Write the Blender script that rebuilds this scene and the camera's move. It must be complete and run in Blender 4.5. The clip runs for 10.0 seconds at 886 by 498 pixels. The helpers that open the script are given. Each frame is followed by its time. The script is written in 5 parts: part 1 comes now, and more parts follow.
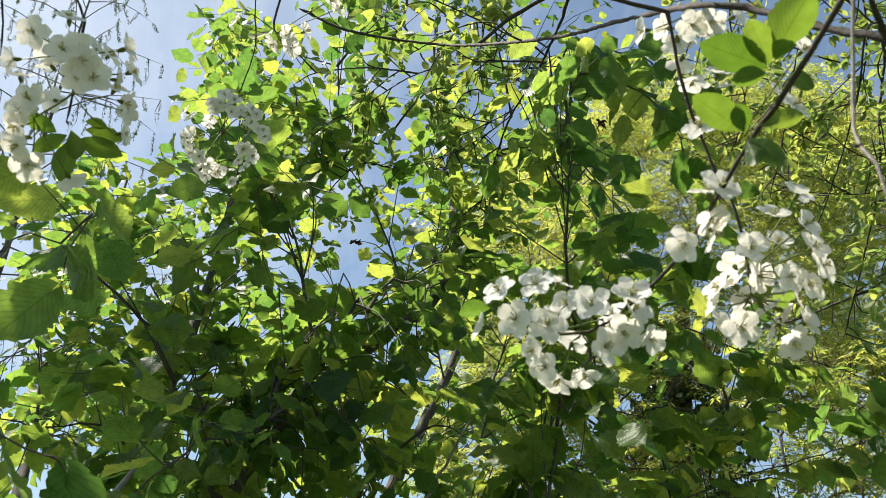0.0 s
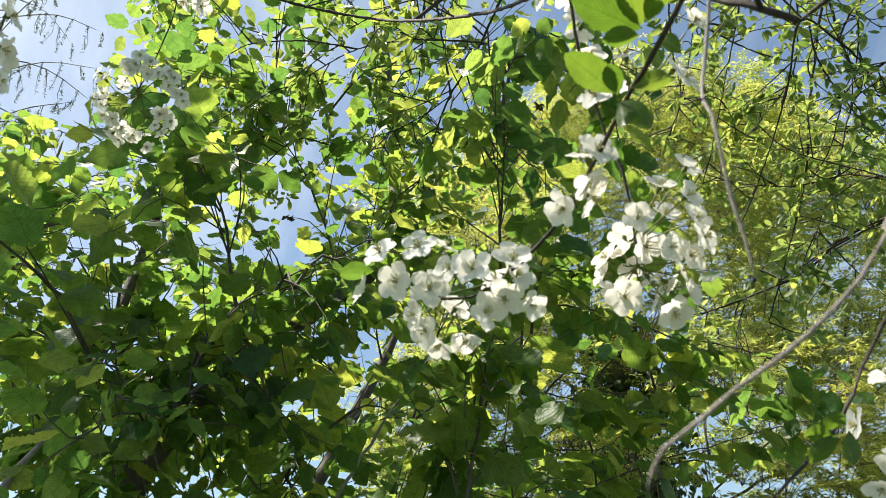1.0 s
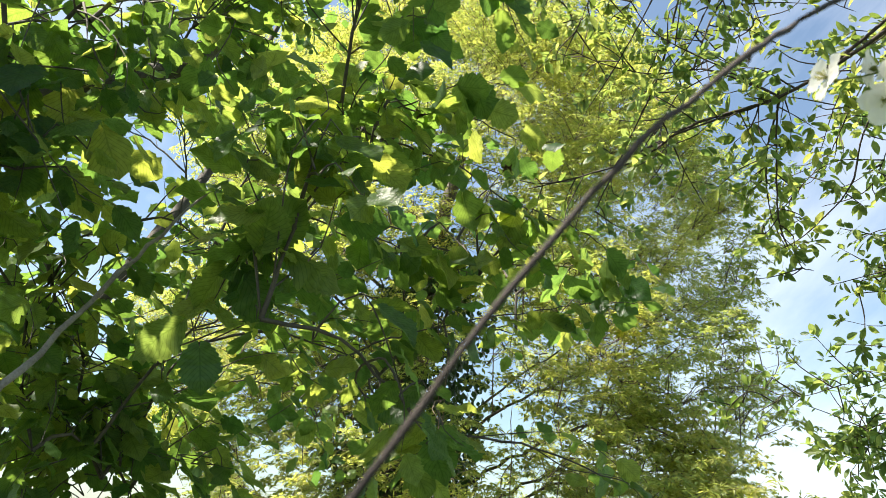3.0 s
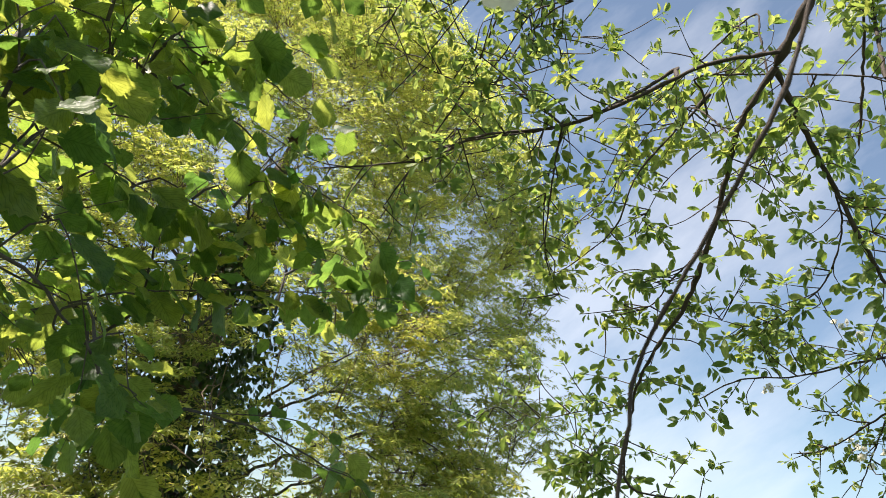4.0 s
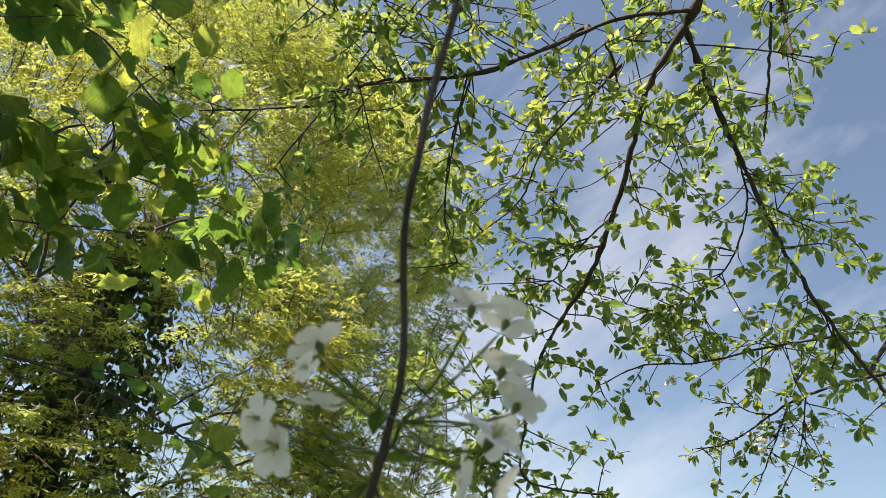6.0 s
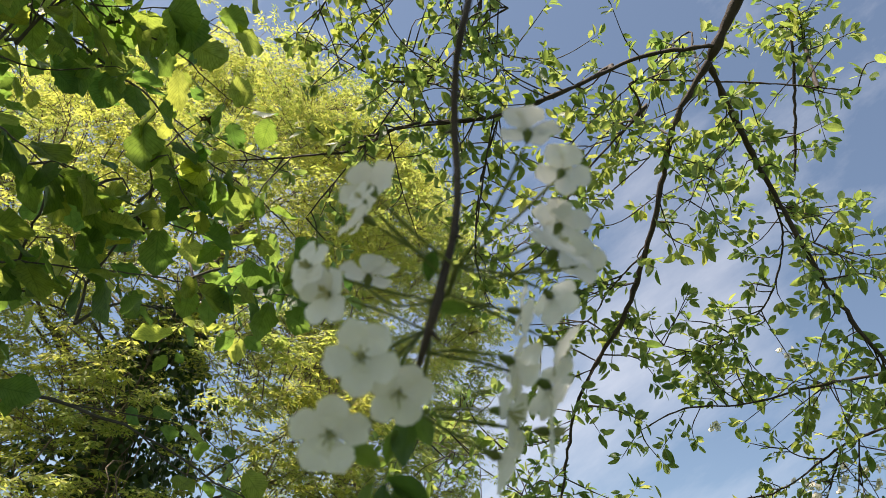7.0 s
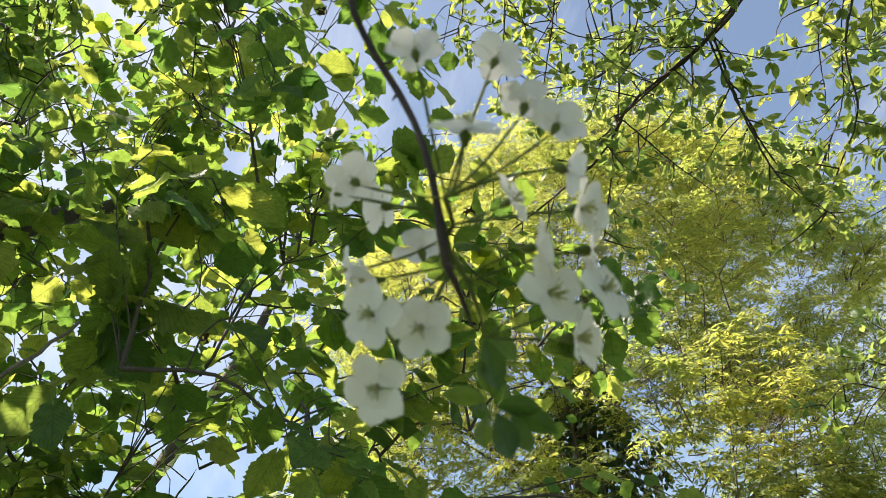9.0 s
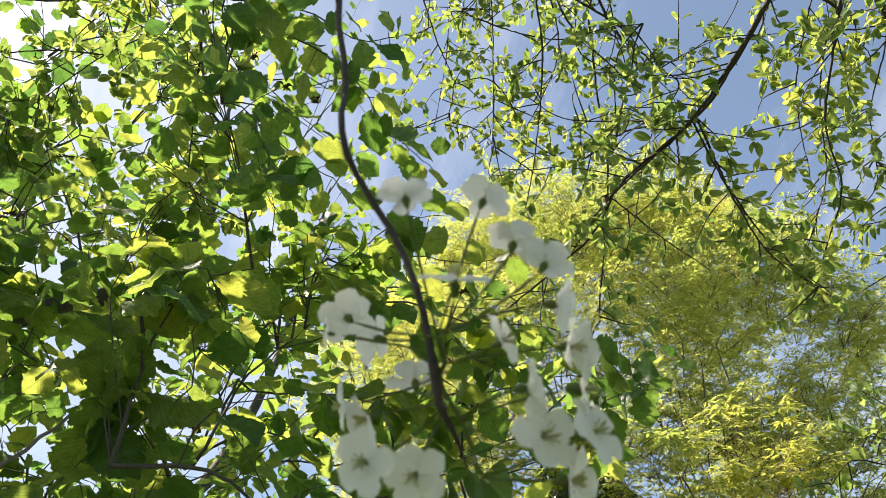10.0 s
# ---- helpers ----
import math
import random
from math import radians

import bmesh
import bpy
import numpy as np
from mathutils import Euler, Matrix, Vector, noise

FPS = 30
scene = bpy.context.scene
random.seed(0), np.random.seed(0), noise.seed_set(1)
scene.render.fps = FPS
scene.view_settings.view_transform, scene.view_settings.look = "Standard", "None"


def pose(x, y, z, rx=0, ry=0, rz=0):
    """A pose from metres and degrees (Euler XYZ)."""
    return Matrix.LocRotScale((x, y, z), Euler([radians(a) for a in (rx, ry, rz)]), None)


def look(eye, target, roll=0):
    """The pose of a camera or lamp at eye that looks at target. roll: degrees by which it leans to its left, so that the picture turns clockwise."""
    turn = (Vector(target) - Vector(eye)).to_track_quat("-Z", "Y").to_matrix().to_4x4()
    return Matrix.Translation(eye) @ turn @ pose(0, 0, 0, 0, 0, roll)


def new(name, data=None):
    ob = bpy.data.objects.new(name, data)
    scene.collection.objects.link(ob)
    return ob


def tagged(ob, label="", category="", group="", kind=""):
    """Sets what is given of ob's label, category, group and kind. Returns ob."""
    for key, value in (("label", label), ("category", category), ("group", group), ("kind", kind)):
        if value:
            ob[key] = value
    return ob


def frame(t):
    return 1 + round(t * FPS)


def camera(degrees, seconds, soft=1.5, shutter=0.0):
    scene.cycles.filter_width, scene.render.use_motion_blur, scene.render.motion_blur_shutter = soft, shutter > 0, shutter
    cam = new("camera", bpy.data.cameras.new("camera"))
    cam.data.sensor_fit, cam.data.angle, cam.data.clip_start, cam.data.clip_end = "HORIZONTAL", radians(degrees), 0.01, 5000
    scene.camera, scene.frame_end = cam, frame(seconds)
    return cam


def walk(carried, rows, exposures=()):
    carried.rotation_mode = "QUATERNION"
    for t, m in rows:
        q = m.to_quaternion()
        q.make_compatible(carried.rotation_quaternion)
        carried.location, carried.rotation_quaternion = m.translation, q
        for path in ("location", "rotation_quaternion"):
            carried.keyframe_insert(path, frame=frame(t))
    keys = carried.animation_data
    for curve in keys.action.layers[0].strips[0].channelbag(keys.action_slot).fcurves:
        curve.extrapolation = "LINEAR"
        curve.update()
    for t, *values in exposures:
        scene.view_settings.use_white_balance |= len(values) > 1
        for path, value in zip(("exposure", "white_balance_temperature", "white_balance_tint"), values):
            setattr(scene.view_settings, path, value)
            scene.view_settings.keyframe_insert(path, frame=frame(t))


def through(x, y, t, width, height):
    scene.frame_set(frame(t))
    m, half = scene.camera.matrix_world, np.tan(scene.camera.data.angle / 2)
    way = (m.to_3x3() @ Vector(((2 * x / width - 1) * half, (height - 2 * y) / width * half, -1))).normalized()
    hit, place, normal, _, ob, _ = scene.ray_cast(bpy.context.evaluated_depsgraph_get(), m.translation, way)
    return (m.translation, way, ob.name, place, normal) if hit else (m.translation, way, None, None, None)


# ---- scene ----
WILLOW_BOUGHS = 1700
cam = camera(63.04, 10.0, soft=0.8)
PATH = [
    (0.0, 0.0000, -0.0000, 1.6000, -0.00, 30.00, -0.00),
    (0.5, 0.0250, 0.0057, 1.6038, -1.81, 30.20, -0.04),
    (1.0, 0.0585, 0.0190, 1.5884, -4.44, 28.84, -0.60),
    (1.5, 0.0815, 0.0422, 1.5554, -6.97, 25.34, -0.47),
    (2.0, 0.0830, 0.1351, 1.5093, -9.24, 23.02, 1.39),
    (2.5, 0.0716, 0.2738, 1.4669, -12.55, 22.67, 1.77),
    (3.0, 0.0896, 0.3556, 1.4369, -20.20, 22.10, 2.73),
    (3.2, 0.1124, 0.3766, 1.4202, -25.74, 21.68, 3.26),
    (4.3, 0.4114, 0.3477, 1.3991, -35.72, 24.44, 7.75),
    (4.5, 0.4514, 0.3525, 1.3713, -36.25, 24.39, 7.72),
    (5.0, 0.5574, 0.4053, 1.3205, -38.09, 24.45, 8.74),
    (5.5, 0.5943, 0.4767, 1.2900, -40.75, 25.60, 8.34),
    (5.7, 0.6073, 0.4940, 1.2702, -41.07, 26.86, 7.72),
    (6.8, 0.6679, 0.5823, 1.1847, -40.45, 31.54, 7.77),
    (7.0, 0.6701, 0.5702, 1.1581, -37.81, 33.52, 7.63),
    (7.5, 0.7503, 0.5590, 1.1356, -30.14, 34.25, 1.12),
    (7.8, 0.7769, 0.5096, 1.1415, -22.30, 34.98, -2.40),
    (8.0, 0.8036, 0.5173, 1.1232, -16.84, 35.91, -4.03),
    (8.5, 0.8040, 0.5257, 1.1168, -7.66, 36.14, -5.15),
    (9.0, 0.8173, 0.5248, 1.1110, -5.66, 36.34, -6.17),
    (9.5, 0.8132, 0.5240, 1.1166, -5.62, 37.39, -7.34),
    (10.0, 0.8200, 0.4998, 1.1319, -7.11, 41.93, -8.17),
]
walk(cam, [(t, pose(x, y, z, 90 + pitch, 0, yaw) @ pose(0, 0, 0, 0, 0, roll)) for t, x, y, z, yaw, pitch, roll in PATH],
     exposures=[(0.0, 0.96, 6500, 10), (1.5, 1.27, 6500, 10), (2.5, 1.55, 6500, 10), (3.2, 1.44, 6600, 12), (4.4, 1.12, 6750, 16), (7.2, 1.0, 6800, 17), (8.3, 1.28, 6800, 16), (10.0, 1.3, 6850, 16)])

cam.data.dof.use_dof, cam.data.dof.focus_distance, cam.data.dof.aperture_fstop = True, 3.0, 15.0

# ---- light: one sun high on the left ahead, blue spring sky with thin cloud ----
SUN_ELEVATION, SUN_AZIMUTH = radians(61), radians(-76)      # azimuth from +y, to the right
sun = new("sun", bpy.data.lights.new("sun", "SUN"))
sun.data.energy, sun.data.angle, sun.data.color = 5.0, radians(0.6), (1.0, 0.925, 0.82)
to_sun = Vector((math.sin(SUN_AZIMUTH) * math.cos(SUN_ELEVATION), math.cos(SUN_AZIMUTH) * math.cos(SUN_ELEVATION), math.sin(SUN_ELEVATION)))
sun.matrix_world = look(to_sun * 40, (0, 0, 0))

world = bpy.data.worlds.new("sky")
scene.world = world
world.use_nodes = True
wn, wl = world.node_tree.nodes, world.node_tree.links
sky = wn.new("ShaderNodeTexSky")
sky.sky_type, sky.sun_disc = "NISHITA", False
sky.sun_elevation, sky.sun_rotation = SUN_ELEVATION, SUN_AZIMUTH
sky.air_density, sky.dust_density, sky.ozone_density = 1.0, 1.3, 1.0
coord = wn.new("ShaderNodeTexCoord")
puff = wn.new("ShaderNodeTexNoise")
puff.inputs["Scale"].default_value, puff.inputs["Detail"].default_value, puff.inputs["Roughness"].default_value = 4.5, 7.0, 0.6
drawn = wn.new("ShaderNodeCombineXYZ")                       # the clouds are drawn out in streaks
for axis, along, scale in (("X", (-0.266, 0.793, -0.548), 0.5), ("Y", (0.617, 0.576, 0.536), 1.5), ("Z", (0.741, -0.196, -0.643), 1.5)):
    part = wn.new("ShaderNodeVectorMath")
    part.operation = "DOT_PRODUCT"
    part.inputs[1].default_value = tuple(a * scale for a in along)
    wl.new(coord.outputs["Generated"], part.inputs[0])
    wl.new(part.outputs["Value"], drawn.inputs[axis])
wl.new(drawn.outputs["Vector"], puff.inputs["Vector"])


def world_calc(op, a, b):
    x = wn.new("ShaderNodeMath")
    x.operation, x.use_clamp = op, op == "SUBTRACT"
    for i, v in enumerate((a, b)):
        if isinstance(v, (int, float)):
            x.inputs[i].default_value = v
        else:
            wl.new(v, x.inputs[i])
    return x.outputs["Value"]


bank = None                                                  # soft banks of cloud over the gap in the trees; the last paints sunward haze
for middle, near in (((0.758, 0.466, 0.457), 0.985), ((0.70, 0.69, 0.18), 0.93), ((0.679, 0.688, 0.256), 0.96), ((-0.412, 0.636, 0.652), 0.860)):
    lean = wn.new("ShaderNodeVectorMath")
    lean.operation = "DOT_PRODUCT"
    lean.inputs[1].default_value = middle
    wl.new(coord.outputs["Generated"], lean.inputs[0])
    edge = wn.new("ShaderNodeMapRange")
    edge.interpolation_type = "SMOOTHSTEP"
    edge.inputs["From Min"].default_value, edge.inputs["From Max"].default_value = near, 1.0
    wl.new(lean.outputs["Value"], edge.inputs["Value"])
    bank = edge.outputs["Result"] if bank is None else world_calc("MAXIMUM", bank, edge.outputs["Result"])
wisp = world_calc("SUBTRACT", world_calc("ADD", world_calc("MULTIPLY", puff.outputs["Fac"], 3.4), world_calc("MULTIPLY", bank, 0.75)), 1.75)
cloud = wn.new("ShaderNodeMix")
cloud.data_type = "RGBA"
cloud.inputs["B"].default_value = (6.7, 7.1, 7.6, 1)
wl.new(world_calc("ADD", world_calc("MULTIPLY", wisp, 0.39), 0.03), cloud.inputs["Factor"])
clear = wn.new("ShaderNodeMix")                              # a slightly greener, softer blue
clear.data_type, clear.blend_type = "RGBA", "MULTIPLY"
clear.inputs["Factor"].default_value, clear.inputs["B"].default_value = 1.0, (0.97, 1.04, 0.99, 1)
wl.new(sky.outputs["Color"], clear.inputs["A"])
wl.new(clear.outputs["Result"], cloud.inputs["A"])
wl.new(cloud.outputs["Result"], wn["Background"].inputs["Color"])
wn["Background"].inputs["Strength"].default_value = 0.080


# ---- materials ----
def nodes_of(name):
    m = bpy.data.materials.new(name)
    m.use_nodes = True
    n, l = m.node_tree.nodes, m.node_tree.links
    n.remove(n["Principled BSDF"])
    return m, n, l, n["Material Output"]


def chance(n, l):
    """A number from 0 to 1 that differs from leaf to leaf, loose or joined."""
    a, b = n.new("ShaderNodeObjectInfo"), n.new("ShaderNodeNewGeometry")
    s, w = n.new("ShaderNodeMath"), n.new("ShaderNodeMath")
    s.operation, w.operation = "ADD", "FRACT"
    l.new(a.outputs["Random"], s.inputs[0])
    l.new(b.outputs["Random Per Island"], s.inputs[1])
    l.new(s.outputs["Value"], w.inputs[0])
    return w.outputs["Value"]


def ramp(n, l, fac, stops):
    r = n.new("ShaderNodeValToRGB")
    while len(r.color_ramp.elements) < len(stops):
        r.color_ramp.elements.new(0.5)
    for e, (p, c) in zip(r.color_ramp.elements, stops):
        e.position, e.color = p, (*c, 1)
    l.new(fac, r.inputs["Fac"])
    return r.outputs["Color"]


def leaf_material(name, upper, through, share, veins=0.0, rough=0.5, gloss=0.28, patch=2.0, stain=1.0):
    """A thin leaf: a matt, slightly glossy skin that lets part of the light through. veins: the ribs' count along the blade; patch: how fast the hue drifts through the crown."""
    m, n, l, out = nodes_of(name)
    pick = chance(n, l)
    skin, glow = ramp(n, l, pick, upper), ramp(n, l, pick, through)
    spots = n.new("ShaderNodeTexNoise")
    spots.inputs["Scale"].default_value, spots.inputs["Detail"].default_value = 55.0, 4.0
    where = n.new("ShaderNodeTexCoord")
    l.new(where.outputs["Object"], spots.inputs["Vector"])
    dull = ramp(n, l, spots.outputs["Fac"], [(0.3, (0.72, 0.74, 0.7)), (0.65, (1.05, 1.05, 1.0))])

    def tint(a, b, f=1.0):
        x = n.new("ShaderNodeMix")
        x.data_type, x.blend_type = "RGBA", "MULTIPLY"
        x.inputs["Factor"].default_value = f
        l.new(a, x.inputs["A"])
        l.new(b, x.inputs["B"])
        return x.outputs["Result"]

    skin, glow = tint(skin, dull, stain), tint(glow, dull, stain)
    site, drift = n.new("ShaderNodeNewGeometry"), n.new("ShaderNodeTexNoise")
    drift.inputs["Scale"].default_value, drift.inputs["Detail"].default_value = patch, 2.0
    l.new(site.outputs["Position"], drift.inputs["Vector"])
    mood = ramp(n, l, drift.outputs["Fac"], [(0.34, (0.84, 0.93, 0.95)), (0.66, (1.14, 1.08, 0.86))])
    skin, glow = tint(skin, mood, stain), tint(glow, mood, stain)
    front = n.new("ShaderNodeBsdfPrincipled")
    front.inputs["Roughness"].default_value, front.inputs["Specular IOR Level"].default_value = rough, gloss
    if veins:
        uv, parts = n.new("ShaderNodeUVMap"), n.new("ShaderNodeSeparateXYZ")
        l.new(uv.outputs["UV"], parts.inputs["Vector"])

        def calc(op, a, b):
            x = n.new("ShaderNodeMath")
            x.operation = op
            for i, v in enumerate((a, b)):
                if isinstance(v, (int, float)):
                    x.inputs[i].default_value = v
                elif v is not None:
                    l.new(v, x.inputs[i])
            return x.outputs["Value"]

        side = calc("ABSOLUTE", calc("SUBTRACT", parts.outputs["X"], 0.5), None)
        slant = calc("SUBTRACT", calc("MULTIPLY", parts.outputs["Y"], veins), calc("MULTIPLY", side, veins * 0.9))
        wave = calc("ABSOLUTE", calc("SUBTRACT", calc("FRACT", slant, None), 0.5), None)
        rib = calc("MINIMUM", wave, calc("MULTIPLY", side, 4.0))
        line = ramp(n, l, rib, [(0.0, (0.62, 0.68, 0.55)), (0.14, (1.0, 1.0, 1.0))])
        glow, skin = tint(glow, line), tint(skin, line, 0.4)
        dent = n.new("ShaderNodeBump")
        dent.inputs["Strength"].default_value, dent.inputs["Distance"].default_value = 0.25, 0.003
        l.new(wave, dent.inputs["Height"])
        l.new(dent.outputs["Normal"], front.inputs["Normal"])
    l.new(skin, front.inputs["Base Color"])
    back, mix = n.new("ShaderNodeBsdfTranslucent"), n.new("ShaderNodeMixShader")
    l.new(glow, back.inputs["Color"])
    mix.inputs["Fac"].default_value = share
    l.new(front.outputs["BSDF"], mix.inputs[1])
    l.new(back.outputs["BSDF"], mix.inputs[2])
    l.new(mix.outputs["Shader"], out.inputs["Surface"])
    return m


def bark_material(name, dark, light, scale=90.0, depth=0.004, rings=0.0):
    m, n, l, out = nodes_of(name)
    where = n.new("ShaderNodeTexCoord")
    big, small = n.new("ShaderNodeTexNoise"), n.new("ShaderNodeTexNoise")
    big.inputs["Scale"].default_value, big.inputs["Detail"].default_value = scale * 0.12, 5.0
    small.inputs["Scale"].default_value, small.inputs["Detail"].default_value, small.inputs["Roughness"].default_value = scale, 8.0, 0.7
    for t in (big, small):
        l.new(where.outputs["Object"], t.inputs["Vector"])
    mixed = n.new("ShaderNodeMath")
    mixed.operation = "MULTIPLY_ADD"
    mixed.inputs[1].default_value, mixed.inputs[2].default_value = 0.55, -0.02
    l.new(small.outputs["Fac"], mixed.inputs[0])
    sum_ = n.new("ShaderNodeMath")
    sum_.operation = "MULTIPLY_ADD"
    sum_.inputs[1].default_value = 0.5
    l.new(big.outputs["Fac"], sum_.inputs[0])
    l.new(mixed.outputs["Value"], sum_.inputs[2])
    skin = ramp(n, l, sum_.outputs["Value"], [(0.33, dark), (0.55, tuple((a + b) / 2 for a, b in zip(dark, light))), (0.72, light)])
    face = n.new("ShaderNodeBsdfPrincipled")
    face.inputs["Roughness"].default_value = 0.78
    dent = n.new("ShaderNodeBump")
    dent.inputs["Strength"].default_value, dent.inputs["Distance"].default_value = 0.9, depth
    l.new(small.outputs["Fac"], dent.inputs["Height"])
    l.new(dent.outputs["Normal"], face.inputs["Normal"])
    l.new(skin, face.inputs["Base Color"])
    l.new(face.outputs["BSDF"], out.inputs["Surface"])
    return m


HAZEL_LEAF = leaf_material("hazel_leaf", [(0.0, (0.030, 0.070, 0.028)), (0.6, (0.050, 0.105, 0.036)), (1.0, (0.095, 0.15, 0.05))],
                           [(0.0, (0.15, 0.31, 0.06)), (0.55, (0.34, 0.50, 0.085)), (1.0, (0.68, 0.72, 0.14))], 0.57, veins=9.0, rough=0.42, gloss=0.4)
CHERRY_LEAF = leaf_material("cherry_leaf", [(0.0, (0.055, 0.11, 0.033)), (0.6, (0.09, 0.155, 0.045)), (1.0, (0.14, 0.195, 0.06))],
                            [(0.0, (0.25, 0.38, 0.08)), (0.5, (0.41, 0.52, 0.12)), (1.0, (0.66, 0.70, 0.20))], 0.53, veins=11.0, rough=0.38, gloss=0.45)
# cherry leaf again, its colours darkened for close leaves with less light behind them
SHADED_CHERRY_LEAF = leaf_material("cherry_leaf_shaded", [(0.0, (0.045, 0.095, 0.022)), (1.0, (0.085, 0.14, 0.035))],
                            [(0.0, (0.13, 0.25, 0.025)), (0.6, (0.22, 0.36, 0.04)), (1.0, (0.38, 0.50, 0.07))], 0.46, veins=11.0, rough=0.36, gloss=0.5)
WILLOW_LEAF = leaf_material("willow_leaf", [(0.0, (0.13, 0.175, 0.055)), (0.5, (0.22, 0.245, 0.075)), (1.0, (0.32, 0.30, 0.10))],
                            [(0.0, (0.50, 0.61, 0.12)), (0.5, (0.69, 0.73, 0.16)), (1.0, (0.84, 0.80, 0.22))], 0.54, rough=0.45, gloss=0.4, patch=0.9)
IVY_LEAF = leaf_material("ivy_leaf", [(0.0, (0.025, 0.055, 0.022)), (1.0, (0.06, 0.11, 0.035))],
                         [(0.0, (0.06, 0.14, 0.02)), (1.0, (0.12, 0.22, 0.03))], 0.25, rough=0.28, gloss=0.5)
LARCH_LEAF = leaf_material("larch_needle", [(0.0, (0.05, 0.08, 0.05)), (1.0, (0.09, 0.12, 0.07))],
                           [(0.0, (0.10, 0.16, 0.08)), (1.0, (0.16, 0.22, 0.1))], 0.3)
PETAL = leaf_material("petal", [(0.0, (0.88, 0.85, 0.79)), (1.0, (0.92, 0.89, 0.84))],
                      [(0.0, (0.88, 0.84, 0.77)), (1.0, (0.92, 0.88, 0.82))], 0.48, rough=0.55, gloss=0.25, stain=0.25)
CALYX = leaf_material("calyx", [(0.0, (0.10, 0.14, 0.03)), (1.0, (0.16, 0.17, 0.05))], [(0.0, (0.2, 0.3, 0.05)), (1.0, (0.3, 0.34, 0.08))], 0.3)
STAMEN = leaf_material("stamen", [(0.0, (0.60, 0.54, 0.22)), (1.0, (0.72, 0.68, 0.40))], [(0.0, (0.4, 0.36, 0.12)), (1.0, (0.5, 0.46, 0.2))], 0.2)
CHERRY_BARK = bark_material("cherry_bark", (0.020, 0.014, 0.010), (0.075, 0.052, 0.038), 160.0, 0.002)
HAZEL_BARK = bark_material("hazel_bark", (0.028, 0.023, 0.018), (0.15, 0.125, 0.10), 70.0, 0.004)
DEAD_BARK = bark_material("dead_wood", (0.13, 0.105, 0.085), (0.42, 0.37, 0.32), 140.0, 0.002)
WILLOW_BARK = bark_material("willow_bark", (0.04, 0.034, 0.026), (0.2, 0.165, 0.12), 30.0, 0.02)
WILLOW_TWIG = bark_material("willow_twig", (0.06, 0.042, 0.028), (0.22, 0.16, 0.105), 60.0, 0.002)
HUSK = bark_material("husk", (0.03, 0.018, 0.012), (0.14, 0.075, 0.045), 220.0, 0.002)
GRASS = bark_material("grass", (0.03, 0.05, 0.015), (0.09, 0.12, 0.035), 40.0, 0.02)

# ---- geometry helpers ----
rng = np.random.default_rng(7)


def mesh_object(name, verts, faces, material, parent=None, uvs=None, smooth=True, kind="", label=""):
    """One mesh object out of arrays; faces all of one size."""
    verts, faces = np.asarray(verts, np.float32), np.asarray(faces, np.int32)
    data = bpy.data.meshes.new(name)
    k = faces.shape[1]
    data.vertices.add(len(verts))
    data.vertices.foreach_set("co", verts.ravel())
    data.loops.add(faces.size)
    data.loops.foreach_set("vertex_index", faces.ravel())
    data.polygons.add(len(faces))
    data.polygons.foreach_set("loop_start", np.arange(0, faces.size, k, dtype=np.int32))
    if uvs is not None:
        layer = data.uv_layers.new(name="UVMap")
        layer.data.foreach_set("uv", np.asarray(uvs, np.float32)[faces.ravel()].ravel())
    data.update(calc_edges=True)
    data.polygons.foreach_set("use_smooth", np.full(len(faces), smooth))
    data.materials.append(material)
    ob = new(name, data)
    if parent:
        ob.parent = parent
    return tagged(ob, label, kind=kind)


def smooth_line(points, step):
    """A curve through the points, sampled about every step metres."""
    p = np.array(points, float)
    p = np.vstack([2 * p[0] - p[1], p, 2 * p[-1] - p[-2]])
    out = []
    for i in range(1, len(p) - 2):
        a, b, c, d = p[i - 1:i + 3]
        n = max(2, int(np.linalg.norm(c - b) / step))
        for t in np.arange(n) / n:
            out.append(0.5 * (2 * b + (c - a) * t + (2 * a - 5 * b + 4 * c - d) * t * t + (3 * b - a - 3 * c + d) * t ** 3))
    out.append(p[-2])
    return np.array(out)


def tube(line, r0, r1, sides=7, rough=0.08, wander=0.0):
    """Rings along a line, tapering from r0 to r1, with uneven swellings; the ends are closed to a point."""
    line = np.array(line, float)
    n = len(line)
    if wander:
        line = line + rng.normal(0, wander, line.shape) * np.minimum(1, np.arange(n) / 3)[:, None]
    r = np.linspace(r0, r1, n) * (1 + rng.normal(0, rough, n))
    r[-1] *= 0.25
    d = np.gradient(line, axis=0)
    d /= np.linalg.norm(d, axis=1)[:, None] + 1e-9
    up = np.cross(d[0], (0.31, 0.77, 0.55))
    verts = []
    ang = np.arange(sides) * 2 * np.pi / sides
    for i in range(n):
        up = up - d[i] * (up @ d[i])
        up /= np.linalg.norm(up) + 1e-9
        side = np.cross(d[i], up)
        rr = r[i] * (1 + rng.normal(0, rough * 0.5, sides))
        verts.append(line[i] + np.outer(np.cos(ang) * rr, up) + np.outer(np.sin(ang) * rr, side))
    idx = np.arange(n * sides).reshape(n, sides)
    a, b = idx[:-1], idx[1:]
    faces = np.stack([a, np.roll(a, -1, 1), np.roll(b, -1, 1), b], -1).reshape(-1, 4)
    return np.vstack(verts), faces


